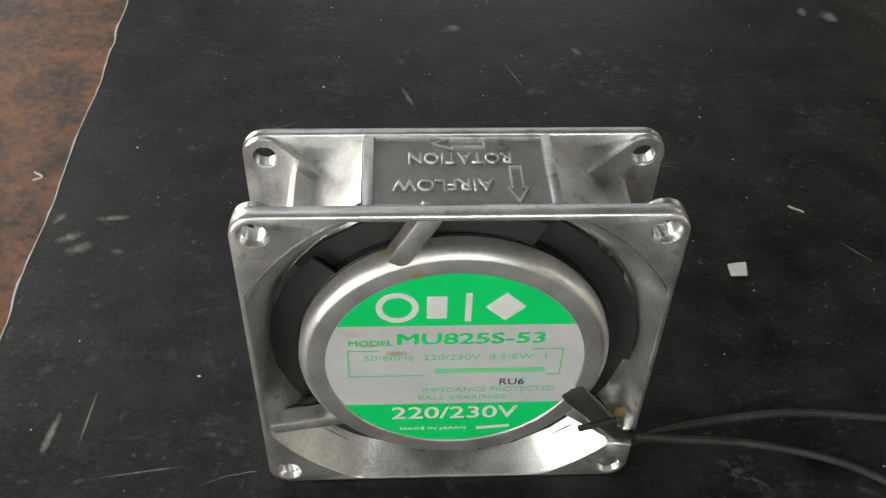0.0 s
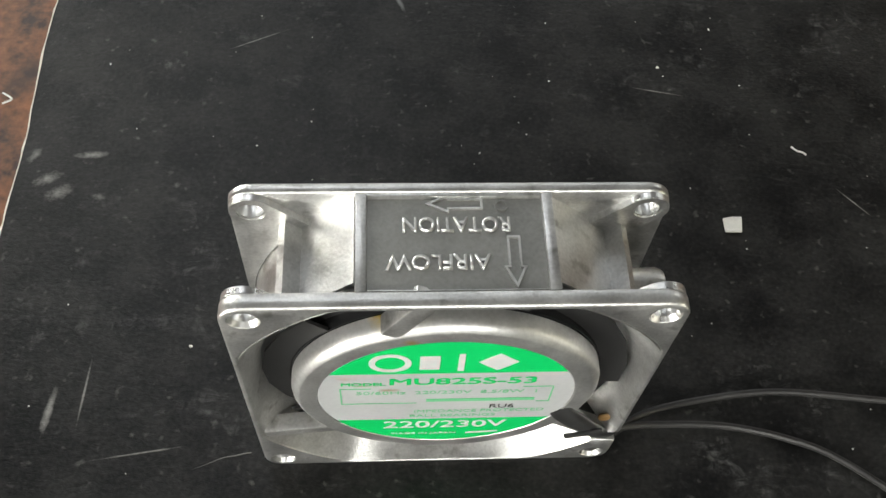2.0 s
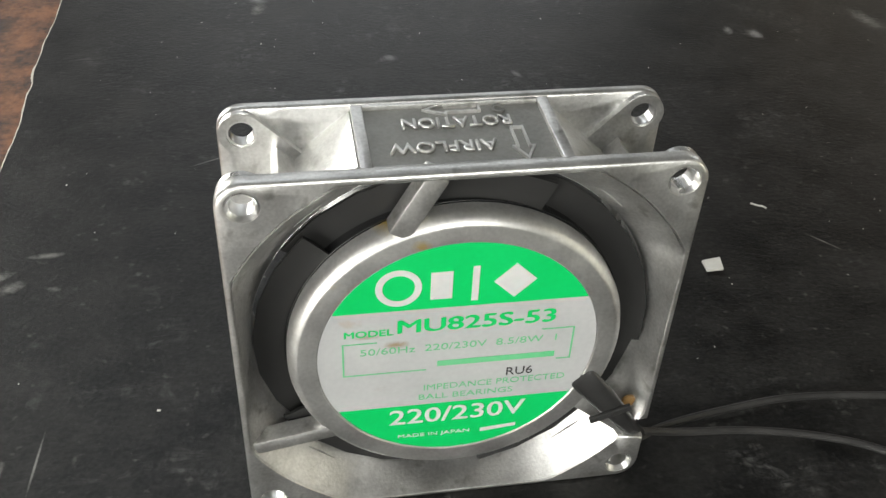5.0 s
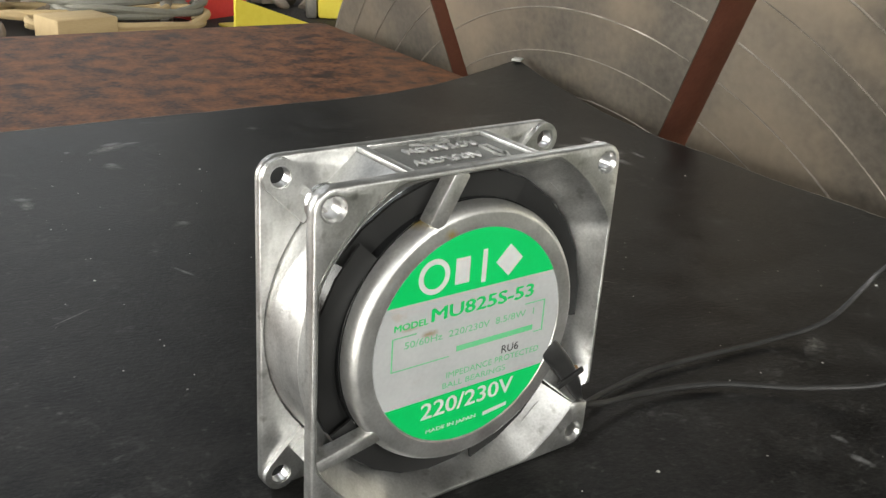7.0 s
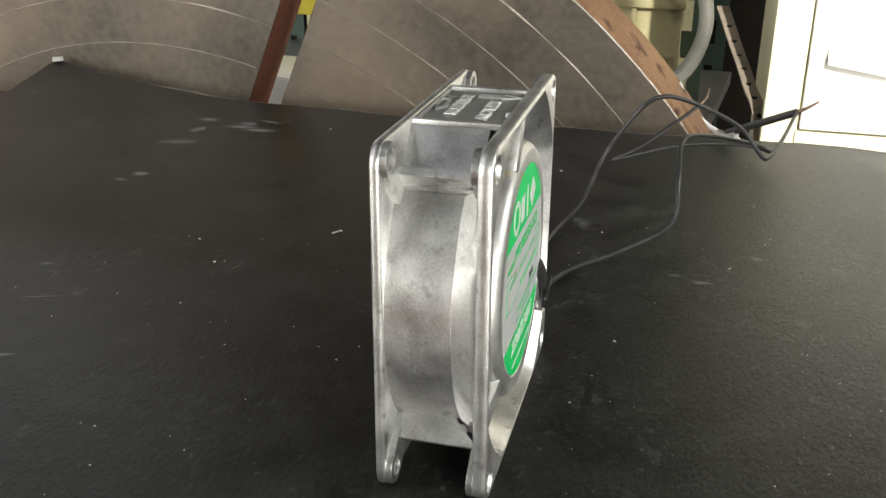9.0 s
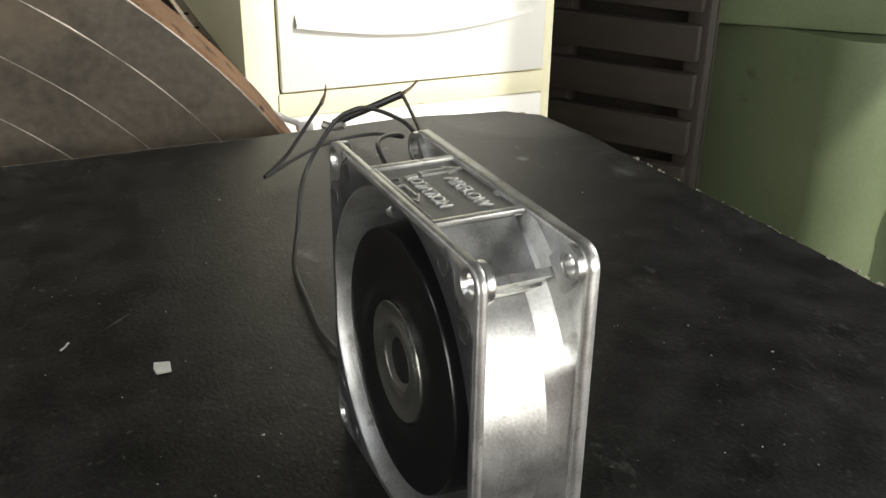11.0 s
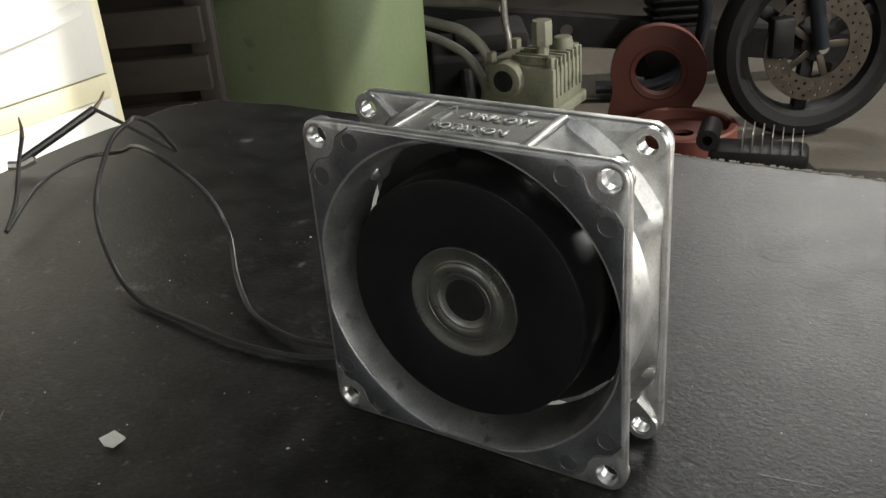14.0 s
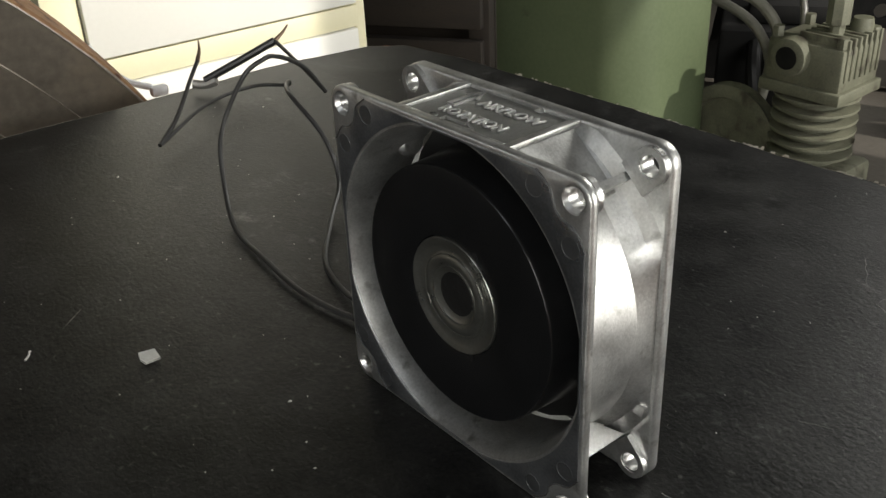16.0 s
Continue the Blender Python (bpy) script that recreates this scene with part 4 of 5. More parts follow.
    for x, yy, z, w, th in ((0.0240, -0.0118, 0.0312, 0.0027, 0.0006), (0.0254, -0.0125, 0.0297, 0.0028, 0.0010), (0.0286, -0.0128, 0.0260, 0.0027, 0.0012),
                            (0.0318, -0.0127, 0.0218, 0.0024, 0.0013), (0.0350, -0.0121, 0.0172, 0.0020, 0.0013), (0.0380, -0.0108, 0.0125, 0.0016, 0.0012), (0.0410, -0.0088, 0.0084, 0.0013, 0.0011)):
        side, out = Vector((0.70, 0, 0.71)), Vector((0, -1, 0))
        rows.append([bm.verts.new(Vector((x, yy, z)) + side * w * math.copysign(abs(math.cos(a)) ** 0.7, math.cos(a)) + out * th * math.sin(a)) for a in [math.tau * k / 14 for k in range(14)]])
    for a, b in zip(rows[:-1], rows[1:]):
        for k in range(14):
            bm.faces.new((a[k], a[(k + 1) % 14], b[(k + 1) % 14], b[k]))
    bm.faces.new(rows[0])
    bm.faces.new(list(reversed(rows[-1])))
    part("lead_sleeve", bm, SLEEVE, t, "flat black shrink sleeve round the leads", smooth=50)
    bm = bmesh.new()
    box(bm, -0.0046, 0.0040, -0.0004, 0.0004, -0.0008, 0.0008, Matrix.Translation((0.0310, -0.0143, 0.0222)) @ pose(0, 0, 0, 0, -20, 0), bevel=0.0002)
    part("cable_tie", bm, SLEEVE, t, "black cable tie")
    bm = turned([(0.0, -0.0009), (0.0014, -0.0004), (0.0016, 0.0), (0.0013, 0.0005), (0.0, 0.0006)], centre=(0.0362, -0.0100, 0.0205), steps=14)
    part("glue_spot", bm, GLUE, t, "brown hardened glue")


fan()


def fan_leads():
    t = thing("fan_leads", "two thin dusty black wires trailing from the fan over the sheet", "wire", pose(0, 0, 0))
    r = 0.00088
    one = [(0.0405, -0.0085, 0.0088), (0.0520, -0.0060, 0.0040), (0.0700, -0.0060, 0.0018), (0.0853, -0.0095, 0.0014), (0.0969, -0.0150, 0.0014), (0.1148, -0.0293, 0.0022),
           (0.1316, -0.0450, 0.0080), (0.1414, -0.0460, 0.0220), (0.1645, -0.0475, 0.0319), (0.2050, -0.0710, 0.0210), (0.2315, -0.0850, 0.0100),
           (0.2440, -0.0740, 0.0090), (0.2370, -0.0470, 0.0090), (0.2170, -0.0150, 0.0050)]
    two = [(0.0405, -0.0095, 0.0078), (0.0500, -0.0030, 0.0030), (0.0640, 0.0008, 0.0014), (0.0840, 0.0028, 0.0013), (0.1080, 0.0004, 0.0013), (0.1330, -0.0030, 0.0014),
           (0.1520, -0.0100, 0.0070), (0.1630, -0.0170, 0.0240), (0.1640, -0.0290, 0.0420), (0.1610, -0.0370, 0.0480), (0.1680, -0.0460, 0.0455),
           (0.1770, -0.0580, 0.0390), (0.1850, -0.0690, 0.0310), (0.1880, -0.0775, 0.0200), (0.1960, -0.0815, 0.0180), (0.2200, -0.0880, 0.0195), (0.2570, -0.0960, 0.0230)]
    part("wire", tube(one, r, 10, 10), WIRE, t)
    part("wire", tube([one[-1], (0.2270, -0.0280, 0.0100), (0.2420, -0.0440, 0.0200), (0.2480, -0.0515, 0.0255)], r, 10, 8), WIRE, t)
    part("wire", tube(two, r, 10, 10), WIRE, t)
    part("sleeve", tube([(0.2570, -0.0960, 0.0230), (0.2660, -0.0820, 0.0150), (0.2770, -0.0670, 0.0060)], 0.0019, 10, 6), SLEEVE, t, "thick black sleeve")
    part("bare_end", tube([(0.2480, -0.0515, 0.0255), (0.2510, -0.0545, 0.0290), (0.2525, -0.0555, 0.0330)], 0.0011, 8, 6, taper=0.0003), COPPER, t, "frayed copper end")
    part("bare_end", tube([(0.2570, -0.0960, 0.0230), (0.2580, -0.1010, 0.0255), (0.2600, -0.1055, 0.0280)], 0.0011, 8, 6, taper=0.0004), COPPER, t, "frayed copper end")
    part("joint", tube([(0.2730, -0.0710, 0.0060), (0.2770, -0.0665, 0.0040), (0.2810, -0.0625, 0.0045)], 0.0022, 8, 6), STEEL, t, "pale twisted joint")
    return t


fan_leads()


def scraps():
    bm = bmesh.new()
    pts = [(-0.0024, -0.0021), (0.0020, -0.0025), (0.0026, 0.0020), (0.0004, 0.0026), (-0.0023, 0.0021)]
    slab([pts], 0.0004, 0.0010, lambda u, v, d: (u + 0.0835, v + 0.0520, d + 0.0015 * max(0, u / 0.0036) ** 2), bm)
    tagged(part("paper_scrap", bm, PAPER), "small square white paper scrap lying on the black sheet", "scrap")
    bm = tube([(0.1060, 0.0785, 0.0008), (0.1072, 0.0768, 0.0012), (0.1088, 0.0764, 0.0010), (0.1098, 0.0757, 0.0007)], 0.00028, 6, 6)
    tagged(part("curled_shaving", bm, PAPER), "thin pale curled shaving on the black sheet", "shaving")
    bm = tube([(-0.1225, 0.101, -0.0025), (-0.1195, 0.0985, -0.0022), (-0.1220, 0.097, -0.0024)], 0.0003, 6, 6)
    tagged(part("curled_shaving", bm, PAPER), "thin pale curled shaving on the brown table", "shaving")
    rng = random.Random(4)
    bm = bmesh.new()
    for k in range(330):
        x, y = rng.uniform(-0.10, 0.27), rng.uniform(-0.18, 0.28)
        if abs(x) < 0.045 and abs(y) < 0.02:
            continue
        s = rng.uniform(0.00012, 0.00036) * (2.0 if rng.random() < 0.08 else 1)
        z = sheet_height(x, y) + 0.0001
        vs = [bm.verts.new((x + s * rng.uniform(0.5, 1.2) * math.cos(a), y + s * rng.uniform(0.5, 1.2) * math.sin(a), z)) for a in (0, 1.3, 2.6, 3.9, 5.2)]
        top = bm.verts.new((x, y, z + s * 0.6))
        for i in range(5):
            bm.faces.new((vs[i], vs[(i + 1) % 5], top))
    tagged(part("dust_specks", bm, PAPER, smooth=0), "pale dust specks and crumbs scattered on the black sheet", "dust", kind="stuff")


scraps()


# ---- the iron disc leaning behind the table ----
def iron_disc():
    n = Vector((-0.987, 0.025, -0.158)).normalized()
    u = Vector((0, 0, 1)).cross(n).normalized()
    v = n.cross(u)
    m = Matrix((u, v, n)).transposed().to_4x4()
    m.translation = Vector((0.365, 0.285, -0.2435))
    t = thing("iron_disc", "large rusty iron disc with radial slots and concentric grooves behind table", "disc", m)
    R, th = 0.413, 0.040

    def slot(deg, r0=0.140, r1=0.3665, w=0.0100, skew=0.08):
        pts = []
        for k in range(13):
            a = radians(-90 + 180 * k / 12)
            pts.append((r1 - w + w * math.cos(a), w * math.sin(a)))
        for k in range(13):
            a = radians(90 + 180 * k / 12)
            pts.append((r0 + w + w * math.cos(a), w * math.sin(a)))
        c, s = math.cos(radians(deg)), math.sin(radians(deg))
        pts = [(x, y + skew * (r1 - x)) for x, y in pts]
        return [(c * x - s * y, s * x + c * y) for x, y in pts]

    lay = lambda a, b, d: (a, b, d)
    angles = [69.4, 119.3, 170, 221, 272, 323, 18]
    rings = [R, 0.385, 0.357, 0.329, 0.302, 0.273, 0.245]
    face = slab([circle(R - 0.0015, n=160), circle(0.11, n=48)] + [slot(a) for a in angles], -th, 0.0, lay)
    part("plate", face, IRON, t, "dark mottled machined iron face")
    rim = turned([(R - 0.0016, -0.0012), (R, -0.0025), (R + 0.001, -th + 0.002), (R - 0.001, -th - 0.0005), (R - 0.0016, -th)], axis="z", steps=160)
    part("rim", rim, RUST, t, "flaking orange rust round the rim")
    # groove lips: one arc between each two slots that cross it
    cuts = sorted(a % 360 for a in angles)
    for k, r in enumerate(rings):
        half = math.degrees(0.0115 / r)
        crossed = k > 0 and r < 0.366
        lean = math.degrees(0.08 * (0.3665 - r) / r)
        spans = [(a + half + lean, b - half + lean) for a, b in zip(cuts, cuts[1:] + [cuts[0] + 360])] if crossed else [(0.0, 360.0)]
        for a0, a1 in spans:
            bm = bmesh.new()
            steps = max(8, int((a1 - a0) / 2))
            rows = []
            for s in range(steps + 1):
                a = radians(a0 + (a1 - a0) * s / steps)
                wob = abs(noise.noise(Vector((math.cos(a) * 9, math.sin(a) * 9, k))))
                w = (0.00065 if k else 0.0010) * (0.5 + 1.3 * wob)
                rr = r - (0.002 if k == 0 else 0)
                rows.append([bm.verts.new((x * math.cos(a), x * math.sin(a), z)) for x, z in ((rr - w, 0.0002), (rr, 0.0006), (rr + w, 0.0002))])
            for p, q in zip(rows[:-1], rows[1:]):
                bm.faces.new((p[0], p[1], q[1], q[0]))
                bm.faces.new((p[1], p[2], q[2], q[1]))
            part("groove", bm, GROOVE, t, smooth=0)
    for a in angles:
        pts = slot(a)
        bm = bmesh.new()
        lo = [bm.verts.new((x * 1.0, y * 1.0, -0.0006)) for x, y in pts]
        hi = [bm.verts.new((x, y, -th + 0.0006)) for x, y in pts]
        cx, cy = sum(p[0] for p in pts) / len(pts), sum(p[1] for p in pts) / len(pts)
        for vv in lo + hi:
            d = Vector((vv.co.x - cx, vv.co.y - cy, 0))
            side = Vector((-math.sin(radians(a)), math.cos(radians(a)), 0))
            vv.co -= side * (0.0004 if d.dot(side) > 0 else -0.0004)
        for i in range(len(pts)):
            j = (i + 1) % len(pts)
            bm.faces.new((lo[i], lo[j], hi[j], hi[i]))
        part("slot_wall", bm, RUST_RED, t, "red-brown slot wall", smooth=40)
    return t


iron_disc()


# ---- plastic drawer chest in the sun ----
def drawer_chest():
    t = thing("drawer_chest", "cream plastic drawer chest with white drawer fronts standing in bright sunlight", "drawers", pose(0.645, -0.262, FLOOR_Z, 0, 0, -92))
    # local x runs along the front, y into the chest
    w, d, top = 0.152, 0.34, 1.26
    part("side_panel", boxes((-w, -w + 0.030, 0.0, d, 0.0, top), bevel=0.002), CREAM, t)
    part("side_panel", boxes((w - 0.012, w, 0.0, d, 0.0, top), bevel=0.002), CREAM, t)
    part("back_panel", boxes((-w + 0.030, w - 0.012, d - 0.01, d, 0.0, top)), CREAM, t)
    part("top_panel", boxes((-w, w, 0.0, d, top, top + 0.02), bevel=0.003), CREAM, t)
    part("base_panel", boxes((-w + 0.030, w - 0.012, 0.02, d - 0.01, 0.0, 0.0065)), CREAM, t)
    z = 0.003
    while z < 1.15:
        h = 0.175
        dr = part("drawer", boxes((-w + 0.0305, w - 0.0125, -0.006, 0.30, z - 0.004, z + 0.1772), bevel=0.002), CREAM_WHITE, t, "white drawer front with a curved grip")
        lip = bmesh.new()
        pts = [(-w + 0.045 + (2 * w - 0.075) * k / 12, 0.054 - 0.012 * math.sin(math.pi * k / 12)) for k in range(13)]
        vs = []
        for x, dz in pts:
            vs.append([lip.verts.new((x, -0.005, z + dz + 0.012)), lip.verts.new((x, -0.013, z + dz + 0.004)), lip.verts.new((x, -0.013, z + dz)), lip.verts.new((x, -0.005, z + dz))])
        for a, b in zip(vs[:-1], vs[1:]):
            for i in range(4):
                lip.faces.new((a[i], a[(i + 1) % 4], b[(i + 1) % 4], b[i]))
        part("grip_lip", lip, CREAM_WHITE, dr)
        for x in (-0.05, 0.05):
            part("keyhole", boxes((x - 0.006, x + 0.006, -0.0068, -0.004, z + 0.092, z + 0.098)), BLACK_PART, dr, "small dark slot")
        part("rail", boxes((-w + 0.028, w - 0.010, -0.003, 0.02, z + 0.178, z + 0.199), bevel=0.001), CREAM, t)
        z += 0.205
    return t


drawer_chest()


# ---- machines to the south-east; local x to the right as seen from the table, local y away ----
AWAY = 212.7


def green_machine():
    t = thing("green_machine", "big dark green painted machine cabinet with chipped paint", "machine")
    A, B, Cc = Vector((1.603, -1.231)), Vector((1.085, -1.375)), Vector((1.048, -1.640))
    bm = bmesh.new()
    D = A + (Cc - B)
    lo = [bm.verts.new((p.x, p.y, FLOOR_Z)) for p in (A, B, Cc, D)]
    hi = [bm.verts.new((p.x, p.y, -0.236)) for p in (A, B, Cc, D)]
    for i in range(4):
        j = (i + 1) % 4
        bm.faces.new((lo[i], lo[j], hi[j], hi[i]))
    bm.faces.new(hi)
    bm.faces.new(list(reversed(lo)))
    bmesh.ops.bevel(bm, geom=[e for e in bm.edges if abs(e.verts[0].co.z - e.verts[1].co.z) > 0.1], offset=0.085, segments=12, profile=0.5, affect="EDGES")
    part("column", bm, GREEN_PAINT, t)
    bm = bmesh.new()
    d = (Vector((0.70, -1.92)) - Vector((1.12, -1.47))).normalized()
    ang = math.degrees(math.atan2(d.y, d.x))
    box(bm, -0.50, 0.80, -0.02, 0.30, -0.236, 0.05, pose(1.13, -1.50, 0, 0, 0, ang), bevel=0.01)
    part("bed", bm, GREEN_PAINT, t, "overhanging green bed of the machine")
    return t


green_machine()


def dark_slats():
    # window light reaches this crate; its shade is in the wood colour
    t = thing("slatted_crate", "dark wooden slatted crate with deep shade put into its colour", "crate", pose(1.26, -0.94, FLOOR_Z, 0, 0, AWAY))
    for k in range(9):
        part("slat", boxes((-0.14, 0.14, -0.012, 0.012, 0.06 + k * 0.085, 0.06 + k * 0.085 + 0.062), bevel=0.003), SHADE_DARK_WOOD, t)
    part("back_board", boxes((-0.15, 0.15, 0.052, 0.062, 0.0, 0.83)), SHADE_DARK_WOOD, t)
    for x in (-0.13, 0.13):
        part("post", boxes((x - 0.02, x + 0.02, 0.012, 0.05, 0.0, 0.83), bevel=0.003), SHADE_DARK_WOOD, t)
    return t


dark_slats()


def compressor():
    base = pose(0.818, -1.632, 0.0066, 0, 0, AWAY) @ pose(0, 0, 0, 0, 0, -33) @ Matrix.Scale(1.09, 4)
    t = thing("air_compressor", "dusty grey-green piston air compressor head with cooling fins", "compressor", base)
    part("head", boxes((-0.075, 0.075, -0.065, 0.065, -0.465, -0.385), bevel=0.006), COMP, t, "ribbed valve head")
    for k in range(7):
        y = -0.055 + k * 0.0175
        part("head_fin", boxes((-0.02, 0.078, y, y + 0.007, -0.445, -0.368), bevel=0.002), COMP, t)
    part("head_plate", boxes((-0.082, 0.082, -0.072, 0.072, -0.485, -0.462), bevel=0.004), COMP, t)
    part("intake_stub", turned([(0.0, -0.086), (0.026, -0.086), (0.034, -0.083), (0.036, -0.055), (0.0, -0.055)], centre=(-0.022, 0, -0.412), steps=28), COMP, t)
    part("intake_bore", turned([(0.0, -0.0865), (0.021, -0.0865), (0.021, -0.078), (0.0, -0.078)], centre=(-0.022, 0, -0.412), steps=24), BLACK_PART, t, "dark open port")
    part("filter_cap", turned([(0.0, -0.305), (0.019, -0.306), (0.021, -0.312), (0.021, -0.352), (0.014, -0.354), (0.014, -0.385), (0.0, -0.385)], axis="z", centre=(0.030, -0.02, 0), steps=8), COMP, t)
    part("elbow", turned([(0.0, -0.345), (0.017, -0.348), (0.020, -0.360), (0.020, -0.385), (0.0, -0.385)], axis="z", centre=(0.050, 0.030, 0), steps=24), COMP, t)
    for x, y in ((-0.064, -0.052), (0.064, -0.052), (-0.064, 0.052), (0.064, 0.052)):
        part("bolt", turned([(0.0, -0.366), (0.010, -0.366), (0.011, -0.369), (0.011, -0.385), (0.0, -0.385)], axis="z", centre=(x, y, 0), steps=6), COMP, t)
    prof = [(0.0, -0.485)]
    for k in range(6):
        z = -0.487 - k * 0.022
        prof += [(0.052, z), (0.078, z - 0.002), (0.078, z - 0.007), (0.052, z - 0.010)]
    prof += [(0.052, -0.62), (0.0, -0.62)]
    part("finned_cylinder", turned(prof, axis="z", steps=40), COMP, t, "cylinder with round cooling fins")
    part("crankcase", boxes((-0.09, 0.09, -0.08, 0.08, -0.80, -0.62), bevel=0.015), COMP, t)
    part("base", boxes((-0.16, 0.16, -0.12, 0.12, -0.8317, -0.80), bevel=0.01), COMP, t)
    wheel = turned([(0.105, -0.016), (0.110, -0.014), (0.104, 0.0), (0.110, 0.014), (0.105, 0.016), (0.085, 0.016), (0.080, 0.006), (0.030, 0.008), (0.0, 0.012), (0.0, -0.012), (0.030, -0.008), (0.080, -0.006), (0.085, -0.016)], axis="y", centre=(-0.165, -0.02, -0.62), steps=40)
    part("pulley", wheel, COMP, t, "grey-green belt pulley")
    return t


compressor()


def hoses():
    rows = [([(1.30, -1.80, -0.385), (1.164, -1.80, -0.404), (1.082, -1.80, -0.423), (1.025, -1.80, -0.481), (1.00, -1.78, -0.60)], 0.0130),
            ([(1.30, -1.80, -0.420), (1.168, -1.80, -0.442), (1.086, -1.80, -0.477), (1.041, -1.80, -0.538), (1.039, -1.80, -0.59), (1.05, -1.78, -0.72)], 0.0115),
            ([(1.30, -1.83, -0.360), (1.160, -1.83, -0.357), (1.039, -1.82, -0.350), (0.979, -1.80, -0.355)], 0.0125)]
    for pts, r in rows:
        tagged(part("hose", tube(pts, r, 12, 10), HOSE), "thick grey-brown rubber hose curving down to the compressor", "hose", "hoses")
    tagged(part("thin_pipe", tube([(0.974, -1.80, -0.08), (0.976, -1.80, -0.356), (0.966, -1.80, -0.435), (0.95, -1.78, -0.54)], 0.0085, 12, 6), STEEL), "thin upright steel pipe", "pipe")


hoses()


def red_lug():
    m = pose(0.896, -2.634, -0.735, 0, 0, AWAY) @ pose(0, 0, 0, 0, 0, -12) @ Matrix.Scale(1.06, 4)
    t = thing("steel_lug", "red oxide painted steel lug with a large round eye", "lug", m)
    body = [(0.138 * math.cos(radians(a)), 0.138 * math.sin(radians(a))) for a in range(-40, 201, 6)] + [(-0.150, -0.1557), (0.07, -0.1557)]
    part("eye_plate", slab([body, circle(0.067, 0.0, 0.0, 40)], -0.016, 0.022, lambda u, v, d: (u, d, v)), RED_OXIDE, t)
    part("eye_collar", turned([(0.0672, -0.0165), (0.080, -0.019), (0.084, -0.0165)], steps=40, close=False), RED_OXIDE, t, "worn raised rim round the eye")
    m = pose(0.80, -2.45, FLOOR_Z, 0, 0, AWAY) @ pose(0.05, 0, 0)
    t = thing("red_bracket", "red oxide painted round steel bracket on the floor", "bracket", m)
    ring = turned([(0.128, 0.0), (0.150, 0.0), (0.155, 0.005), (0.155, 0.060), (0.150, 0.066), (0.134, 0.066), (0.128, 0.060)], axis="z", steps=48)
    part("ring", ring, RED_OXIDE, t)
    part("web", turned([(0.030, 0.022), (0.132, 0.022), (0.132, 0.034), (0.030, 0.034)], axis="z", steps=40), RED_OXIDE, t)


red_lug()


def wheel():
    m = pose(0.444, -2.69, -0.620, 0, 0, AWAY) @ pose(-0.025, 0, 0, 0, 0, 6) @ Matrix.Scale(0.955, 4)
    t = thing("motorcycle_wheel", "black three-spoke motorcycle front wheel with a drilled brake disc", "wheel", m)
    part("tyre", turned([(0.222, -0.040), (0.250, -0.052), (0.275, -0.044), (0.290, -0.020), (0.293, 0.0), (0.290, 0.020), (0.275, 0.044), (0.250, 0.052), (0.222, 0.040)], steps=72), TYRE, t)
    part("rim", turned([(0.205, -0.035), (0.224, -0.042), (0.224, 0.042), (0.205, 0.035), (0.198, 0.0)], steps=72), BLACK_PART, t)
    for k in range(3):
        bm = bmesh.new()
        box(bm, 0.03, 0.205, -0.016, 0.016, -0.021, 0.021, Matrix.Rotation(radians(95 + 120 * k), 4, "Y"), bevel=0.006)
        part("spoke", bm, BLACK_PART, t)
    part("hub", turned([(0.0, -0.06), (0.016, -0.06), (0.02, -0.05), (0.045, -0.045), (0.045, 0.05), (0.0, 0.05)], steps=32), BLACK_PART, t)
    loops = [circle(0.166, n=64), circle(0.098, n=48)]
    for k in range(24):
        a = math.tau * k / 24
        for r in (0.116, 0.134, 0.152):
            loops.append(circle(0.0045, r * math.cos(a + r * 9), r * math.sin(a + r * 9), 8))
    part("brake_disc", slab(loops, -0.056, -0.051, lambda u, v, d: (u, d, v)), BRAKE, t, "rust-browned drilled brake disc")
    for k in range(5):
        bm = bmesh.new()
        box(bm, 0.03, 0.104, -0.052, -0.046, -0.011, 0.011, Matrix.Rotation(radians(72 * k), 4, "Y"), bevel=0.002)
        part("disc_carrier", bm, BRAKE, t)
    for s in (-0.075, 0.075):
        part("fork_leg", tube([(0.0, s, 0.0), (-0.05, s, 0.25), (-0.10, s, 0.50)], 0.024, 14, 4), FORK, t, "greasy blue-black fork leg")
    part("caliper", boxes((-0.155, -0.085, -0.085, -0.035, -0.02, 0.10), bevel=0.012), BLACK_PART, t)
    part("axle", turned([(0.0, -0.092), (0.016, -0.092), (0.018, -0.088), (0.018, 0.09), (0.0, 0.09)], steps=12), STEEL, t)
    return t


wheel()


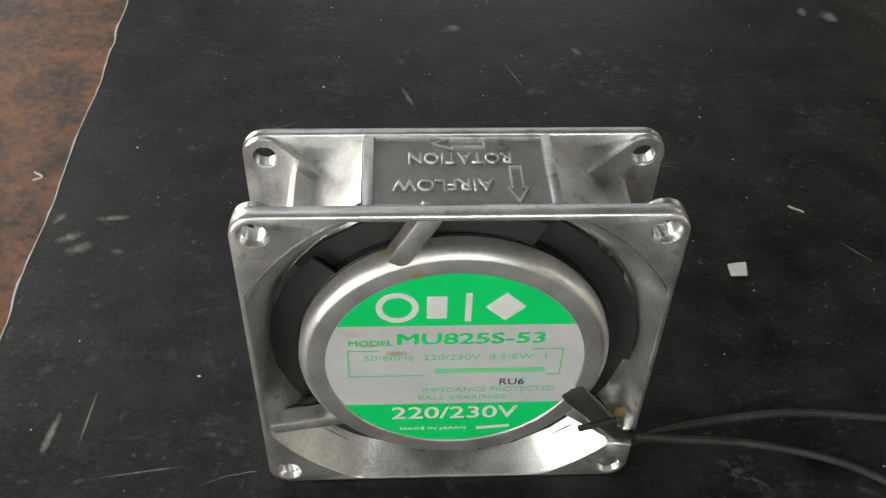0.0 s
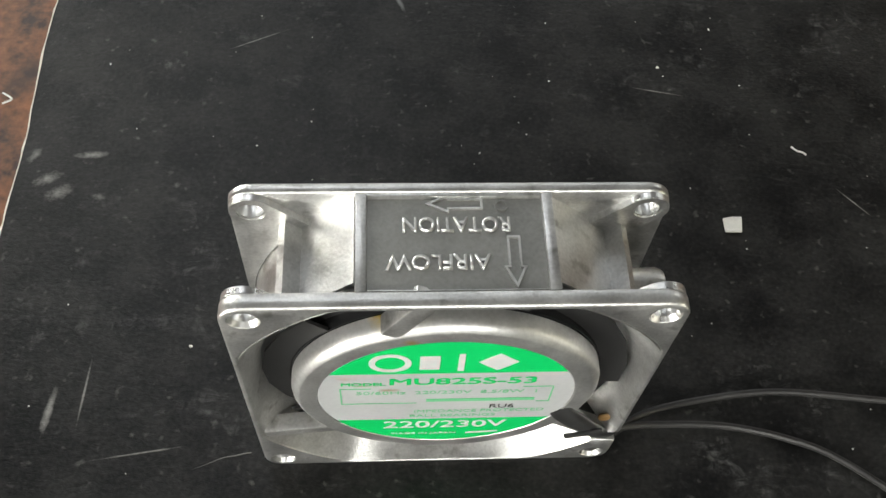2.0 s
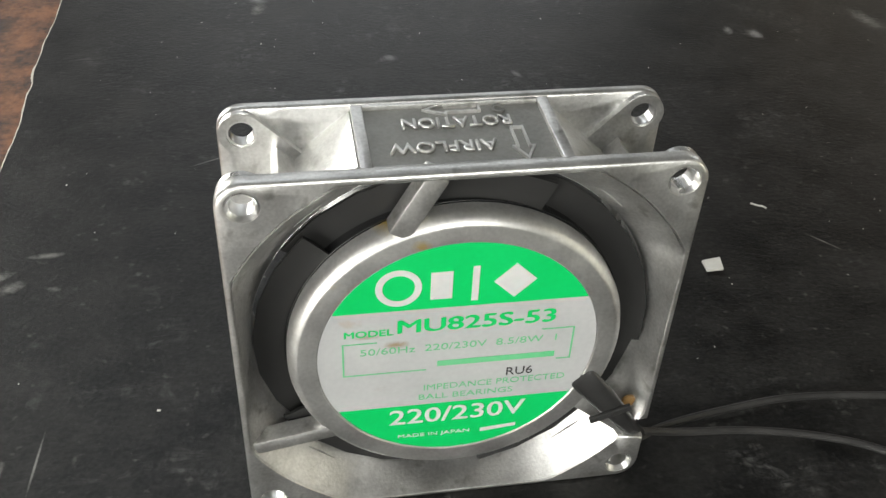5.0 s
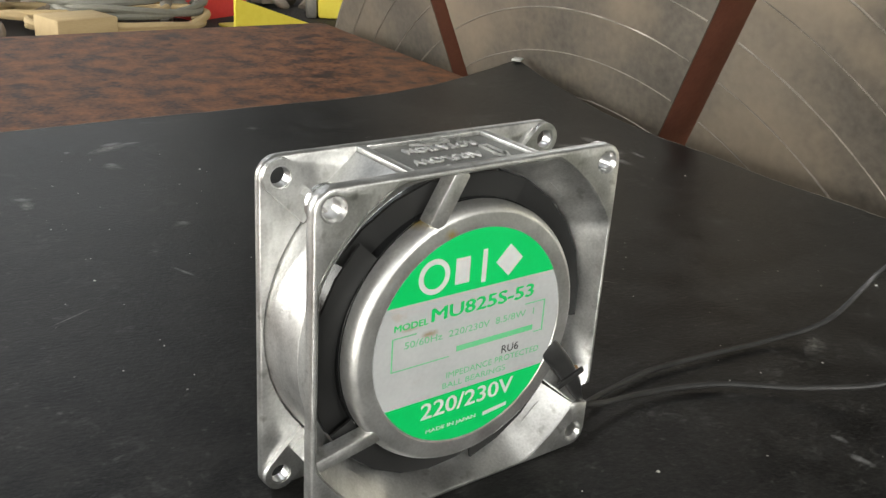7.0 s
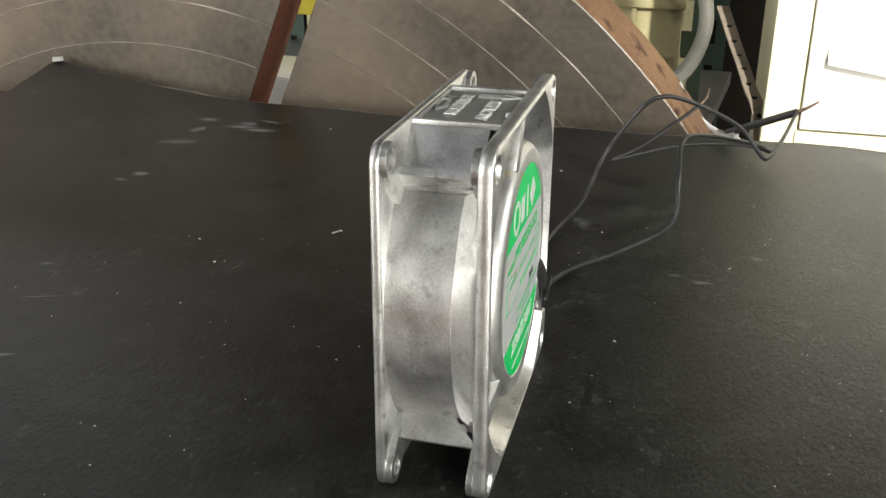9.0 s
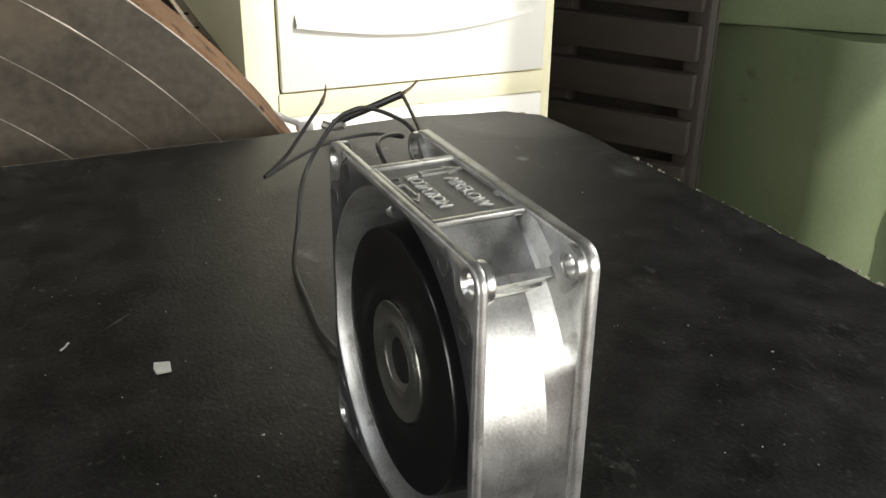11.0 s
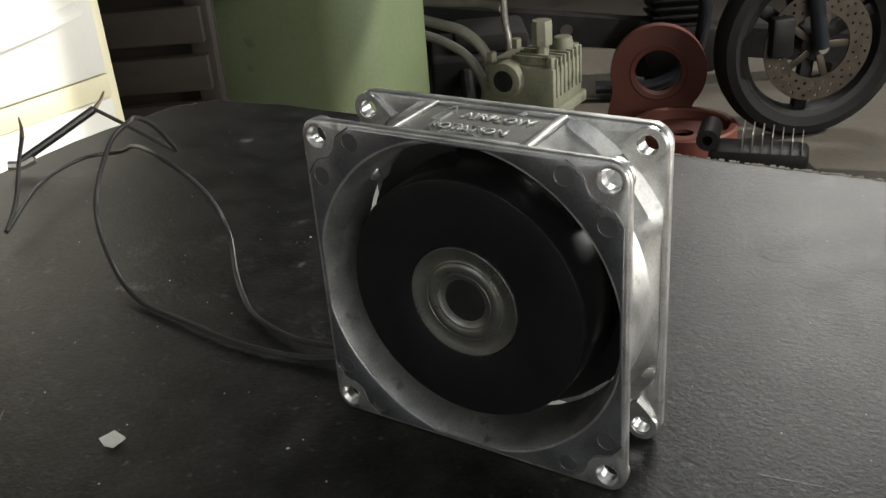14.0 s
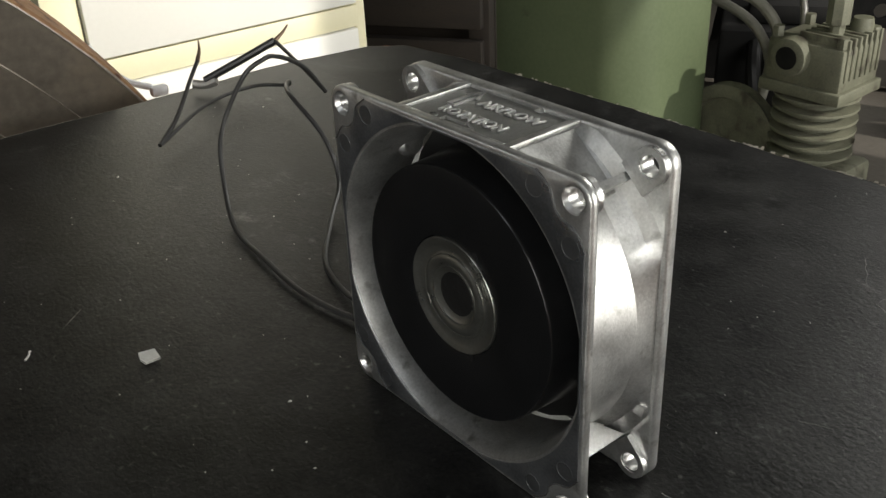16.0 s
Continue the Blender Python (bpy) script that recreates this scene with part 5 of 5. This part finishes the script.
def finned_part():
    m = pose(0.425, -2.01, FLOOR_Z, 0, 0, AWAY - 21)
    t = thing("finned_engine_part", "greasy black finned engine part lying on a steel box", "engine part", m)
    part("body", boxes((-0.11, 0.115, -0.05, 0.05, 0.15, 0.205), bevel=0.015), BLACK_PART, t)
    part("flange", turned([(0.012, -0.052), (0.026, -0.052), (0.026, 0.052), (0.012, 0.052)], centre=(-0.112, 0, 0.228), steps=24), BLACK_PART, t)
    for k in range(7):
        x = -0.035 + k * 0.022
        part("fin", boxes((x, x + 0.0026, -0.045, 0.045, 0.200, 0.250 - 0.003 * k), bevel=0.0008), STEEL, t)
    box_t = thing("steel_box", "dark greasy steel box on the floor", "box", pose(0.425, -2.01, FLOOR_Z, 0, 0, AWAY))
    part("shell", boxes((-0.13, 0.13, -0.07, 0.08, 0.0, 0.15), bevel=0.006), TYRE, box_t)
    rail = thing("chassis_rail", "dark steel chassis rail with round holes", "rail", pose(1.06, -2.90, -0.70, 0, 0, AWAY) @ pose(0, 0, 0, 0, 8, 0))
    loops = [[(-0.75, -0.05), (0.75, -0.05), (0.75, 0.05), (-0.75, 0.05)]] + [circle(0.022, x, 0.0, 20) for x in (-0.5, -0.25, 0.06, 0.3, 0.55)]
    part("web", slab(loops, -0.006, 0.006, lambda u, v, d: (u, d, v)), BLACK_PART, rail)
    part("flange", boxes((-0.75, 0.75, 0.006, 0.07, 0.044, 0.050), (-0.75, 0.75, 0.006, 0.07, -0.050, -0.044)), BLACK_PART, rail)
    for x in (-0.7, 0.7):
        part("trestle", boxes((x - 0.03, x + 0.03, -0.03, 0.03, -0.30, -0.05)), BLACK_PART, rail)
    # added engine-like block in the darkest material, stands in for a black void
    engine = thing("engine_block", "black block added to fill the dark void behind the compressor", "engine", pose(1.25, -2.35, FLOOR_Z, 0, 0, AWAY))
    part("block", boxes((-0.25, 0.06, -0.15, 0.2, 0.0, 0.30), bevel=0.02), TYRE, engine)
    part("cover", boxes((-0.18, 0.04, -0.10, 0.12, 0.30, 0.36), bevel=0.02), TYRE, engine)
    for k in range(3):
        part("pipe", tube([(-0.15 + 0.09 * k, -0.15, 0.26), (-0.15 + 0.09 * k, -0.22, 0.22), (-0.14 + 0.09 * k, -0.24, 0.05)], 0.02, 10, 6), BLACK_PART, engine)


finned_part()


def finned_engine():
    t = thing("finned_engine", "greasy black finned engine resting on the floor in the shade", "engine", pose(0.97, -3.02, FLOOR_Z, 0, 0, AWAY))
    part("crankcase", boxes((-0.17, 0.13, -0.10, 0.12, 0.06, 0.22), bevel=0.03), TYRE, t)
    part("sump", boxes((-0.10, 0.08, -0.07, 0.08, 0.0, 0.07), bevel=0.02), TYRE, t)
    for k in range(7):
        z = 0.22 + 0.028 * k
        part("cooling_fin", boxes((-0.10, 0.08, -0.07, 0.09, z, z + 0.012), bevel=0.004), BLACK_PART, t)
    part("cylinder", boxes((-0.08, 0.06, -0.05, 0.07, 0.21, 0.42), bevel=0.01), TYRE, t)
    part("cylinder_head", boxes((-0.11, 0.09, -0.08, 0.10, 0.42, 0.49), bevel=0.02), TYRE, t)
    part("clutch_cover", turned([(0.0, -0.135), (0.05, -0.133), (0.075, -0.122), (0.078, -0.10), (0.0, -0.10)], centre=(-0.06, 0, 0.14), steps=32), BLACK_PART, t, "round black side cover")
    part("exhaust", tube([(0.02, -0.08, 0.45), (0.05, -0.15, 0.36), (0.02, -0.17, 0.16), (-0.10, -0.16, 0.06), (-0.30, -0.12, 0.05)], 0.022, 12, 8), FORK, t, "dark exhaust pipe")
    return t


finned_engine()


# ---- shelving east of the table, seen past the disc ----
def crate(m, w, d, h):
    t = thing("plastic_crate", "dirty cream plastic crate with ribs and square holes", "crate", m, group="crates on the rack")
    holes = [[(x, h * 0.28), (x + 0.018, h * 0.28), (x + 0.018, h * 0.44), (x, h * 0.44)] for x in (w * 0.20, -w * 0.28)]
    front = [(-w / 2, 0), (w / 2, 0), (w / 2, h), (-w / 2, h)]
    part("front", slab([front] + holes, -d / 2, -d / 2 + 0.004, lambda u, v, e: (u, e, v)), CRATE, t)
    part("shell", boxes((-w / 2, -w / 2 + 0.004, -d / 2 + 0.004, d / 2, 0, h), (w / 2 - 0.004, w / 2, -d / 2 + 0.004, d / 2, 0, h),
                        (-w / 2, w / 2, d / 2 - 0.004, d / 2, 0, h), (-w / 2, w / 2, -d / 2 + 0.004, d / 2, 0, 0.004)), CRATE, t)
    part("rim", boxes((-w / 2 - 0.006, w / 2 + 0.006, -d / 2 - 0.007, -d / 2 - 0.0005, h - 0.016, h), bevel=0.001), CRATE, t)
    part("rail", boxes((-w / 2 - 0.004, w / 2 + 0.004, -d / 2 - 0.005, -d / 2 - 0.0005, h * 0.52, h * 0.57), bevel=0.001), CRATE, t)
    for k in range(5):
        x = -w / 2 + w * k / 4
        part("rib", boxes((x - 0.003, x + 0.003, -d / 2 - 0.006, -d / 2 - 0.0005, 0, h - 0.017), bevel=0.001), CRATE, t)
    return t


EAST = -96


def rack():
    t = thing("shelf_rack", "dull green slotted steel shelf rack", "rack", pose(1.27, 0.12, FLOOR_Z, 0, 0, EAST))
    for x in (-0.62, 0.17):
        for y in (-0.14, 0.22):
            slots = [[(x - 0.007, z), (x + 0.007, z), (x + 0.007, z + 0.04), (x - 0.007, z + 0.04)] for z in [0.3 + 0.075 * k for k in range(13)]]
            part("upright", slab([[(x - 0.024, 0), (x + 0.024, 0), (x + 0.024, 1.7), (x - 0.024, 1.7)]] + slots, y - 0.0025, y + 0.0025, lambda u, v, e: (u, e, v)), RACK, t)
    for z in (0.33, 0.685, 0.940):
        part("shelf", boxes((-0.66, 0.21, -0.16, 0.216, z, z + 0.022), bevel=0.002), STEEL, t)
    # added dark sheet, run on past the shelves to hide the lit east wall
    part("back_board", boxes((-0.66, 0.80, 0.226, 0.236, 0.05, 1.70)), SHADE_DARK_WOOD, t, "dark board added to blacken the background behind the shelves")
    crate(pose(1.23, 0.08, FLOOR_Z + 0.707, 0, 0, EAST), 0.24, 0.26, 0.165)
    crate(pose(1.22, 0.36, FLOOR_Z + 0.707, 0, 0, EAST), 0.24, 0.26, 0.165)
    crate(pose(1.25, 0.18, FLOOR_Z + 0.352, 0, 0, EAST), 0.34, 0.26, 0.17)
    rng = random.Random(11)
    bm = bmesh.new()
    for k in range(230):
        x, y = rng.uniform(-0.6, 0.14), rng.uniform(-0.13, 0.18)
        r = rng.uniform(0.010, 0.024)
        z = 0.940 + 0.022 + r * 0.6 + rng.random() * 0.04
        got = bmesh.ops.create_icosphere(bm, subdivisions=1, radius=r, matrix=Matrix.Translation((x, y, z)) @ Matrix.Diagonal((rng.uniform(0.7, 1.5), rng.uniform(0.7, 1.3), rng.uniform(0.5, 0.9), 1)))
    o = part("small_rusty_parts", bm, RUBBLE, smooth=0)
    o.matrix_world = pose(1.27, 0.12, FLOOR_Z, 0, 0, EAST)
    tagged(o, "heap of small rusty metal parts on the rack shelf", "scrap metal", kind="stuff")
    y = thing("yellow_case", "yellow plastic case on the shelf", "case", pose(1.24, 0.40, FLOOR_Z + 0.962, 0, 0, EAST))
    part("body", boxes((-0.10, 0.06, -0.15, -0.02, 0.0, 0.09), bevel=0.008), YELLOW, y)
    return t


rack()


def loose_cables():
    pts = [(0.80, 0.03, 0.25), (0.785, 0.01, 0.12), (0.775, -0.035, 0.05), (0.77, -0.055, -0.004), (0.73, -0.045, -0.045), (0.66, -0.010, -0.070), (0.60, 0.03, -0.10), (0.57, 0.06, -0.30)]
    tagged(part("grey_cable", tube(pts, 0.0072, 12, 10), CABLE), "thick pale grey cable hanging beside the disc", "cable")
    bm = bmesh.new()
    path = smooth_path([(0.80, -0.070, 0.000), (0.75, -0.085, -0.030), (0.70, -0.098, -0.055), (0.67, -0.112, -0.095), (0.66, -0.118, -0.24)], 8)
    prev = None
    for p in path:
        row = [bm.verts.new(p + Vector((0, s * 0.006, h))) for s, h in ((-1, 0), (1, 0), (1, -0.002), (-1, -0.002))]
        if prev:
            for i in range(4):
                bm.faces.new((prev[i], prev[(i + 1) % 4], row[(i + 1) % 4], row[i]))
        prev = row
    st = thing("slotted_strap", "rusty perforated steel strap hanging behind the table", "strap")
    part("band", bm, RUBBLE, st)
    for k in range(4, 26, 3):
        p = path[k]
        part("hole", turned([(0.0, 0.0006), (0.0025, 0.0006), (0.0025, -0.0026), (0.0, -0.0026)], axis="z", centre=p, steps=12), BLACK_PART, st)
    t = thing("white_lead", "white plug lead lying at the sheet edge", "lead")
    part("lead", tube([(0.352, -0.040, 0.014), (0.352, -0.046, 0.002), (0.354, -0.058, -0.010), (0.352, -0.070, -0.016)], 0.0018, 10, 8), TAPE, t)
    part("plug", boxes((0.347, 0.353, -0.078, -0.068, -0.021, -0.015), bevel=0.002), TAPE, t)


loose_cables()


# ---- clutter north of the table ----
def clutter():
    bench = thing("low_bench", "low rough wooden bench crowded with parts", "bench", pose(0.28, 1.23, FLOOR_Z))
    part("top", boxes((-0.9, 0.75, -0.25, 0.30, 0.770, 0.800), bevel=0.004), SHADE_DARK_WOOD, bench)
    for x in (-0.85, 0.70):
        for y in (-0.2, 0.25):
            part("leg", boxes((x - 0.03, x + 0.03, y - 0.03, y + 0.03, 0, 0.770)), SHADE_DARK_WOOD, bench)
    z0 = FLOOR_Z + 0.800
    y = thing("yellow_bracket", "bright yellow folded sheet-metal bracket", "bracket", pose(0.505, 1.10, z0, 0, 0, 3))
    part("flange", slab([[(-0.052, 0), (0.066, 0), (0.066, 0.006), (-0.052, 0.046)]], -0.003, 0.003, lambda u, v, d: (u, d, v)), YELLOW, y)
    part("foot", boxes((-0.052, 0.066, 0.003, 0.05, 0.0, 0.004), bevel=0.001), YELLOW, y)
    y = thing("yellow_bin", "yellow plastic bin with a grey metal side", "bin", pose(0.655, 1.185, z0, 0, 0, -28))
    part("body", boxes((-0.020, 0.055, -0.035, 0.035, 0.0, 0.105), bevel=0.006), YELLOW, y)
    part("side_panel", boxes((-0.038, -0.021, -0.033, 0.033, 0.0, 0.085), bevel=0.004), STEEL, y, "grey metal panel")
    part("rim", boxes((-0.040, 0.058, -0.038, 0.038, 0.106, 0.114), bevel=0.002), YELLOW, y)
    r = thing("red_toolbox", "red plastic toolbox lid and tray", "toolbox", pose(0.47, 1.26, z0, 0, 0, 25) @ Matrix.Scale(1.25, 4))
    part("tray", boxes((-0.05, 0.04, -0.04, -0.035, 0.0, 0.024), (-0.05, 0.04, 0.035, 0.04, 0.0, 0.024), (-0.05, -0.045, -0.035, 0.035, 0.0, 0.024), (0.035, 0.04, -0.035, 0.035, 0.0, 0.024),
                       (-0.05, 0.04, -0.04, 0.04, -0.002, 0.002), bevel=0.0015), RED_PLASTIC, r)
    part("lid", boxes((-0.05, 0.02, 0.036, 0.045, 0.02, 0.058), bevel=0.004), RED_PLASTIC, r)
    part("handle", tube([(-0.04, -0.03, 0.02), (-0.03, -0.04, 0.045), (0.0, -0.045, 0.05), (0.03, -0.03, 0.022)], 0.004, 8, 6), RED_PLASTIC, r)
    w = thing("wood_block", "pale tan wooden block", "block", pose(0.235, 1.07, z0, 0, 0, 12))
    part("block", boxes((-0.045, 0.035, -0.03, 0.03, 0, 0.035), bevel=0.003), WOOD, w)
    rng = random.Random(8)
    for cx, cy, rx, ry, lift, mat in ((0.31, 1.14, 0.115, 0.075, 0.014, WOOD), (0.335, 1.17, 0.100, 0.060, 0.026, HOSE), (0.27, 1.20, 0.120, 0.070, 0.020, WOOD), (0.30, 1.22, 0.110, 0.080, 0.040, CABLE)):
        pts = [(cx + rx * (1 + 0.08 * math.sin(2.3 * a)) * math.cos(a), cy + ry * math.sin(a + 0.2), z0 + lift + 0.006 * math.sin(1.7 * a + cx * 9) + rng.uniform(0, 0.003)) for a in [0.45 * i for i in range(29)]]
        tagged(part("coiled_hose", tube(pts, 0.0052, 8, 5), mat), "coiled dusty hose heaped on the bench", "hose", "coiled hoses")
    rng = random.Random(3)
    bm = bmesh.new()
    for k in range(230):
        x, yy = rng.uniform(-0.55, 0.95), rng.uniform(1.0, 1.48)
        if 0.15 < x < 0.75 and yy < 1.24:
            continue
        m = pose(x, yy, z0 + 0.012, rng.uniform(-25, 25), rng.uniform(-25, 25), rng.uniform(0, 180))
        pick = rng.random()
        if pick < 0.35:
            box(bm, -rng.uniform(0.01, 0.04), rng.uniform(0.01, 0.04), -0.012, 0.012, -0.008, rng.uniform(0.005, 0.025), m, bevel=0.003)
        elif pick < 0.7:
            tube([m @ Vector(p) for p in ((-0.05, 0, 0.0), (0.0, rng.uniform(-0.02, 0.02), 0.012), (0.05, 0, 0.0))], rng.uniform(0.004, 0.011), 8, 4, bm)
        else:
            bmesh.ops.create_icosphere(bm, subdivisions=2, radius=rng.uniform(0.010, 0.026), matrix=m @ Matrix.Diagonal((1.3, 1.0, 0.7, 1)))
    tagged(part("greasy_parts", bm, RUBBLE), "heap of small greasy metal parts on the bench", "scrap metal", kind="stuff")
    p = thing("upright_pole", "thin grey steel pole", "pole", pose(0.395, 1.20, z0))
    part("tube", turned([(0.0, 0), (0.009, 0), (0.009, 0.5), (0.0, 0.5)], axis="z", steps=16), STEEL, p)
    s = thing("yellow_sign", "bright yellow plastic sheet behind the disc", "sheet", pose(0.66, 0.305, FLOOR_Z, 0, 0, EAST))
    part("panel", boxes((-0.10, 0.095, -0.004, 0.004, 0.895, 1.06), bevel=0.002), YELLOW, s)
    part("stand", boxes((-0.08, -0.055, 0.004, 0.03, 0.0, 1.0), (0.055, 0.08, 0.004, 0.03, 0.0, 1.0)), STEEL, s)

    w = thing("white_canister", "white plastic canister below the yellow sheet", "canister", pose(0.62, 0.33, FLOOR_Z, 0, 0, EAST))
    part("body", boxes((-0.07, 0.06, -0.06, 0.03, 0.0, 0.86), bevel=0.015), CREAM_WHITE, w)


clutter()
